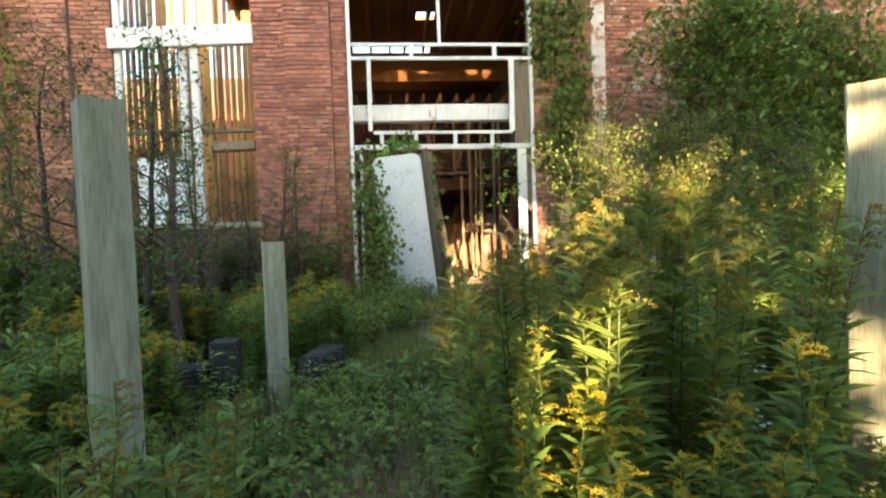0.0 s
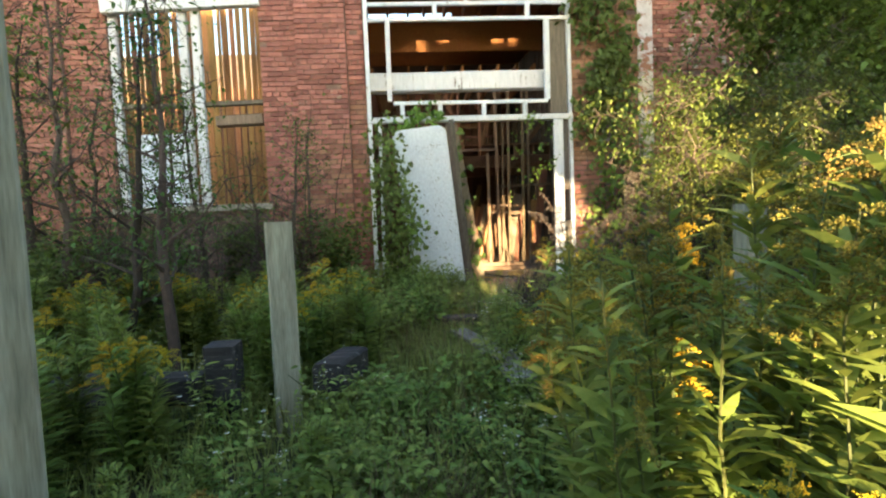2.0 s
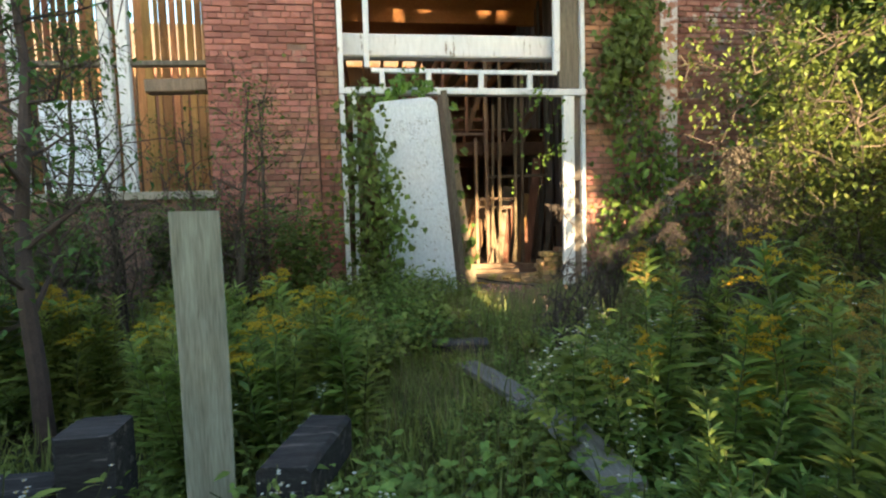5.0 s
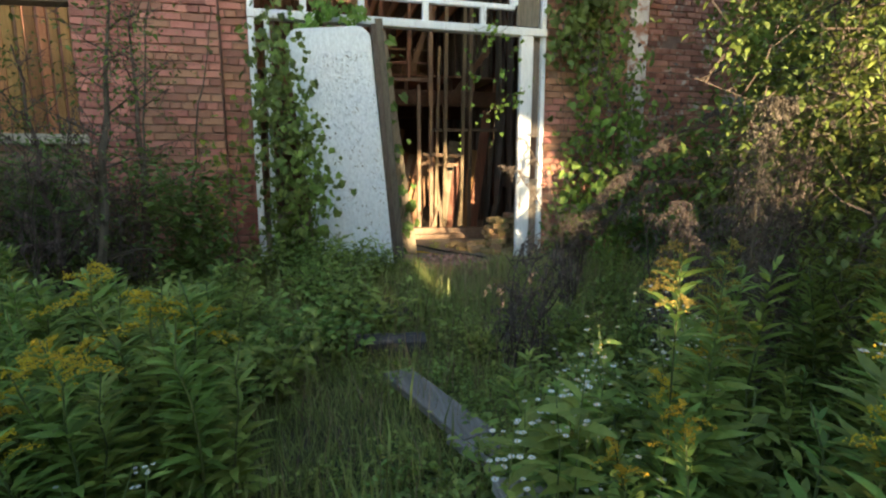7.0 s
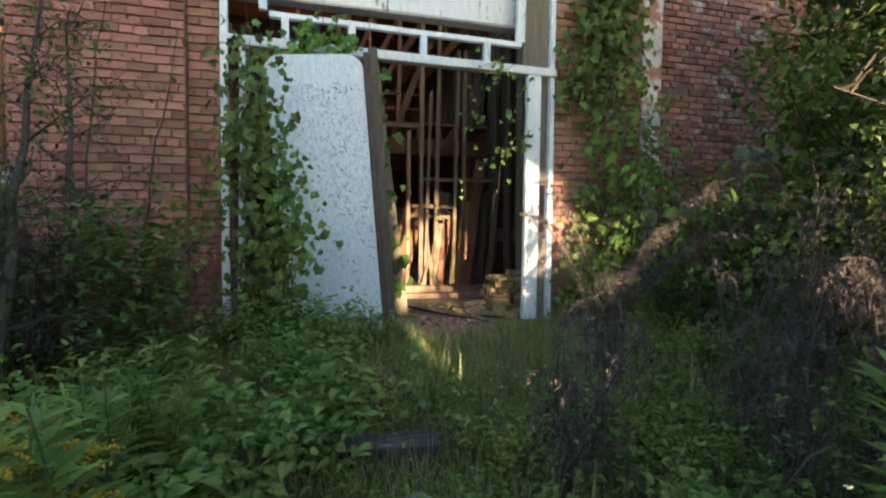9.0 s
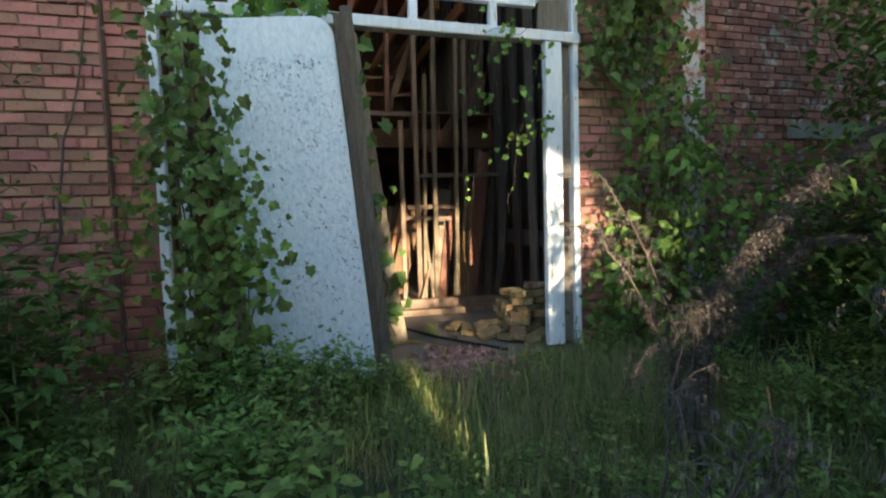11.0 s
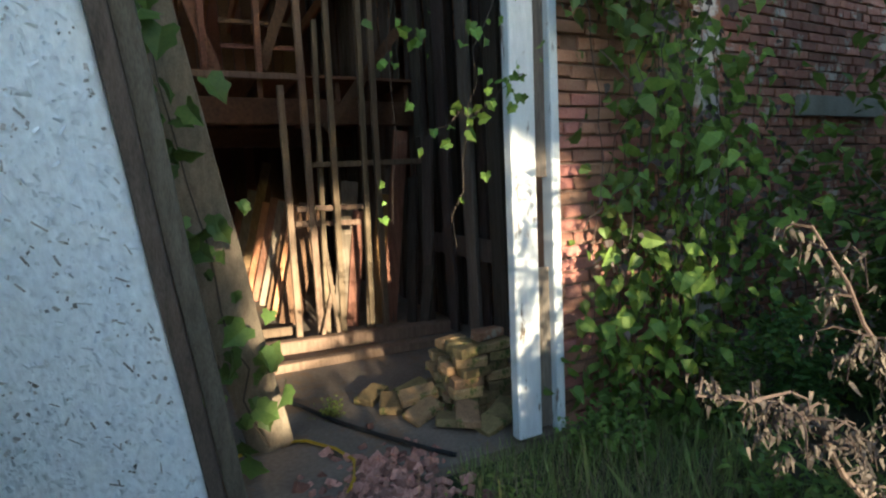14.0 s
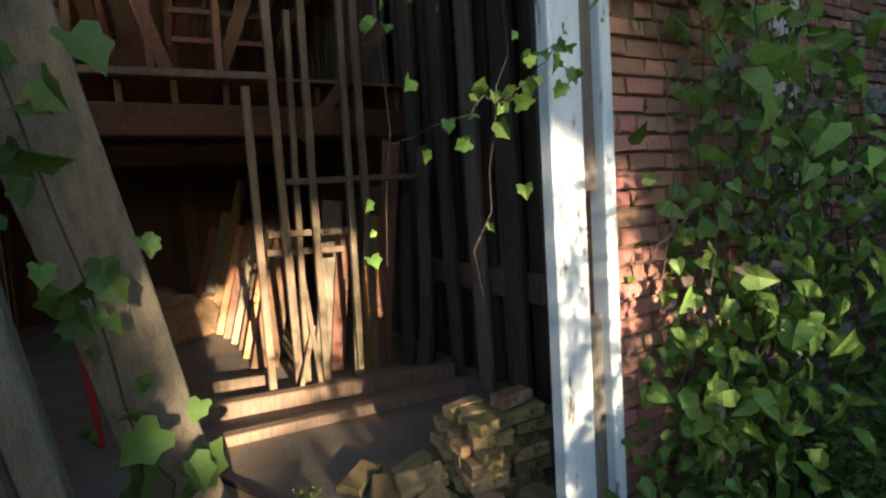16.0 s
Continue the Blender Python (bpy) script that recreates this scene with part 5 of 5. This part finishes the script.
climber("climbing_vine", "green ivy high on the brick pier", [((2.95, 8.95, 2.8), (2.8, 8.95, 3.9), (2.75, 8.95, 5.9)), ((3.1, 8.95, 3.0), (3.1, 8.95, 4.2), (3.1, 8.95, 5.9)), ((2.6, 8.95, 4.2), (2.6, 8.95, 4.8), (2.55, 8.95, 5.8)), ((2.6, 8.9, 2.6), (2.75, 8.88, 3.3), (3.2, 8.9, 4.0))], 1500, 0.085, M_LEAF_DEEP, 6, 0.17)
climber("climbing_vine", "ivy on the far brick pier", [((-6.4, 8.95, 0.5), (-6.3, 8.95, 3.0), (-6.25, 8.95, 6.0)), ((-6.0, 8.95, 1.5), (-5.95, 8.95, 3.5), (-6.1, 8.95, 5.8))], 520, 0.09, M_LEAF_YEL, 7, 0.16)
climber("bare_vine", "bare brown vine stems on the brick pier", [((-1.9, 8.93, 0.4), (-1.75, 8.93, 2.0), (-1.6, 8.93, 3.4)), ((-1.45, 8.93, 0.4), (-1.3, 8.93, 1.8), (-1.1, 8.93, 2.9))], 30, 0.05, M_LEAF_YEL, 8, 0.08, fat=0.014)

# ---- unseen trees and shrubs added behind the walker, to shade the yard ----
def big_tree(seed, h, low, rad, n, size):
    r = np.random.default_rng(seed)
    p = arc((0, 0, 0), (0.3, 0.2, h * 0.9), 8, 0.08, seed)
    wood = [tube(p, np.linspace(0.22, 0.03, 8), 10)]
    lf = []
    for k in range(16):
        t0 = 0.35 + 0.6 * k / 16
        o = along(p, np.array([t0]))[0]
        a = k * 2.4
        e = o + np.array((math.cos(a), math.sin(a), 0.35)) * rad * 0.8
        wood.append(tube([o, (o + e) / 2 + (0, 0, 0.2), e], [0.07, 0.05, 0.015], 6))
    d = unit(r.normal(0, 1, (n, 3))) * (r.uniform(0, 1, (n, 1)) ** 0.4)
    q = d * (rad, rad, (h - low) / 2) + (0, 0, (h + low) / 2)
    q += r.normal(0, 0.15, (n, 3))
    an = r.uniform(0, 6.28, n)
    lf = leaves(q, np.stack([np.cos(an), np.sin(an), r.normal(-0.2, 0.4, n)], 1), size * r.uniform(0.7, 1.3, n), 0.8, HEART, HEART_F, 0.2, face_up=unit(r.normal(0, 1, (n, 3))))
    return [("trunk", joined(wood), M_TWIG), ("crown", lf, M_LEAF)]


trees = [place("shade_tree", "broad unseen tree added to shade the yard", "tree", "yard trees", big_tree(s, 9.0, 5.1, 2.6, 2600, 0.42)) for s in (70, 71)]
scatter(trees, [(-1.3, -9.7, 1.0)] + [(-0.55, -9.2, 1.05)] + [(2.2 + 1.9 * i, -9.9 + 0.7 * (i % 2), 1.05 + 0.02 * (i % 3)) for i in range(6)], 30)
low_trees = [place("shade_tree", "low-branched unseen tree added to shade the yard", "tree", "yard trees", big_tree(s, 9.0, 3.2, 2.5, 3600, 0.42)) for s in (72, 73)]
scatter(low_trees, [(-3.6 - 1.7 * i, -9.4 - 0.7 * (i % 2), 1.0) for i in range(5)] + [(-2.2, -10.2, 0.98)], 33)
# unseen shrubs and young trees, spaced so sun passes only through chosen gaps
hedge = [place("hedge_shrub", "tall unseen leafy shrub added to block low sun", "shrub", "yard shrubs", leafy(3.3, 0.95, 1300, s, M_LEAF, 0.3, HEART, HEART_F, 0.8, 12)) for s in (80, 81, 82)]
scatter(hedge, [(-10.5 + 1.1 * i, -6.9 - 0.5 * (i % 2), 1.38 + 0.05 * (i % 3)) for i in range(9)] + [(-9.5 + 1.15 * i, -8.1, 1.42) for i in range(7)] + [(-1.75, -7.3, 1.48), (-1.85, -6.5, 1.46), (-1.75, -7.8, 1.5), (-2.1, -8.0, 1.45), (-1.4, -7.3, 1.1), (-0.3, -7.3, 0.6), (2.6, -7.2, 0.86), (3.3, -6.8, 1.0), (4.4, -7.1, 1.2), (5.5, -6.9, 1.05), (6.6, -7.2, 1.25), (7.7, -6.9, 1.1), (9, -7, 1.3)], 31)
scatter([place("hedge_shrub", "narrow unseen leafy shrub added to trim the sun gaps", "shrub", "yard shrubs", leafy(3.0, 0.34, 800, 83, M_LEAF, 0.22, HEART, HEART_F, 0.8, 12))], [(0.72, -7.0, 1.12), (1.06, -7.1, 1.14), (2.02, -7.0, 1.22), (2.35, -7.2, 1.34), (0.34, -7.0, 0.86), (0.06, -7.15, 0.92), (-0.55, -7.1, 0.95)], 35)
scatter([place("young_tree", "young unseen tree added to shade the white door", "tree", "yard trees", woody(3.75, 91, 0.42, 4200, 0.12, M_LEAF, (0, 0), 0.02, 9, 0.82, 0.1, HEART, HEART_F))], [(-0.42, -7.2, 1.07), (-0.14, -7.25, 1.07)], 34)


scatter([place("young_tree", "slim unseen young tree added to trim the sun gaps", "tree", "yard trees", woody(3.4, 92, 0.26, 1500, 0.12, M_LEAF, (0, 0), 0.015, 6, 0.86, 0.08, HEART, HEART_F))], [(1.42, -7.05, 1.0)], 36)


# ---- bricks of the walls ----
def brick_skin():
    mid = brick_spots(-2.34, -1.8, 9.062, 0.3, TOP, 1) + brick_spots(-1.05, -0.79, 9.062, 0.3, TOP, 2) + brick_spots(-1.8, -1.05, 8.982, 0.3, TOP, 3)
    west = brick_spots(-6.6, -6.1, 9.062, 1.2, TOP, 4) + brick_spots(-5.15, -4.52, 9.062, 1.2, TOP, 5) + brick_spots(-6.1, -5.15, 8.982, 1.2, TOP, 6)
    pier = brick_spots(2.395, 3.46, 9.012, 0.3, TOP, 7, [(2.9, 2.2, 0.06)])
    east = brick_spots(3.7, 8.05, 9.312, 0.4, TOP, 8, [(4.3, 3.0, 0.09), (4.95, 3.1, 0.06), (5.6, 2.2, 0.0)]) + brick_spots(8.05, 8.9, 9.21, 0.4, TOP, 9) + brick_spots(8.9, 11, 9.312, 0.4, TOP, 10)
    near = [s for s in pier if s[2] < 3.0 and s[0] < 3.4]
    near = near[:150]
    near_mid = [s for s in mid if 1.4 < s[2] < 3.3 and s[0] > -1.8][:150]
    shared = {}
    for parent, spots, mat in (("wall_east_pier", near, M_BRICK), ("wall_middle_pier", near_mid, M_BRICK)):
        for i, (x, y, z, w) in enumerate(spots):
            key = (round(w, 2), i % 4, mat.name)
            if key not in shared:
                me = bpy.data.meshes.new("brick")
                v, f = brick_mesh(round(w, 2), COURSE - 0.012, 0.02, i)
                me.from_pydata(v, [], f)
                me.materials.append(mat)
                shared[key] = me
            ob = new("brick", shared[key])
            ob.parent = walls[parent]
            ob.location = (x, y, z)
    a, b = set(near), set(near_mid)
    brick_stuff("bricks", [s for s in pier if s not in a], M_BRICK, walls["wall_east_pier"])
    brick_stuff("bricks", [s for s in mid if s not in b], M_BRICK, walls["wall_middle_pier"])
    brick_stuff("bricks", west, M_BRICK, walls["wall_west_pier"])
    brick_stuff("bricks", east, M_BRICK_PALE, walls["wall_east"])


brick_skin()
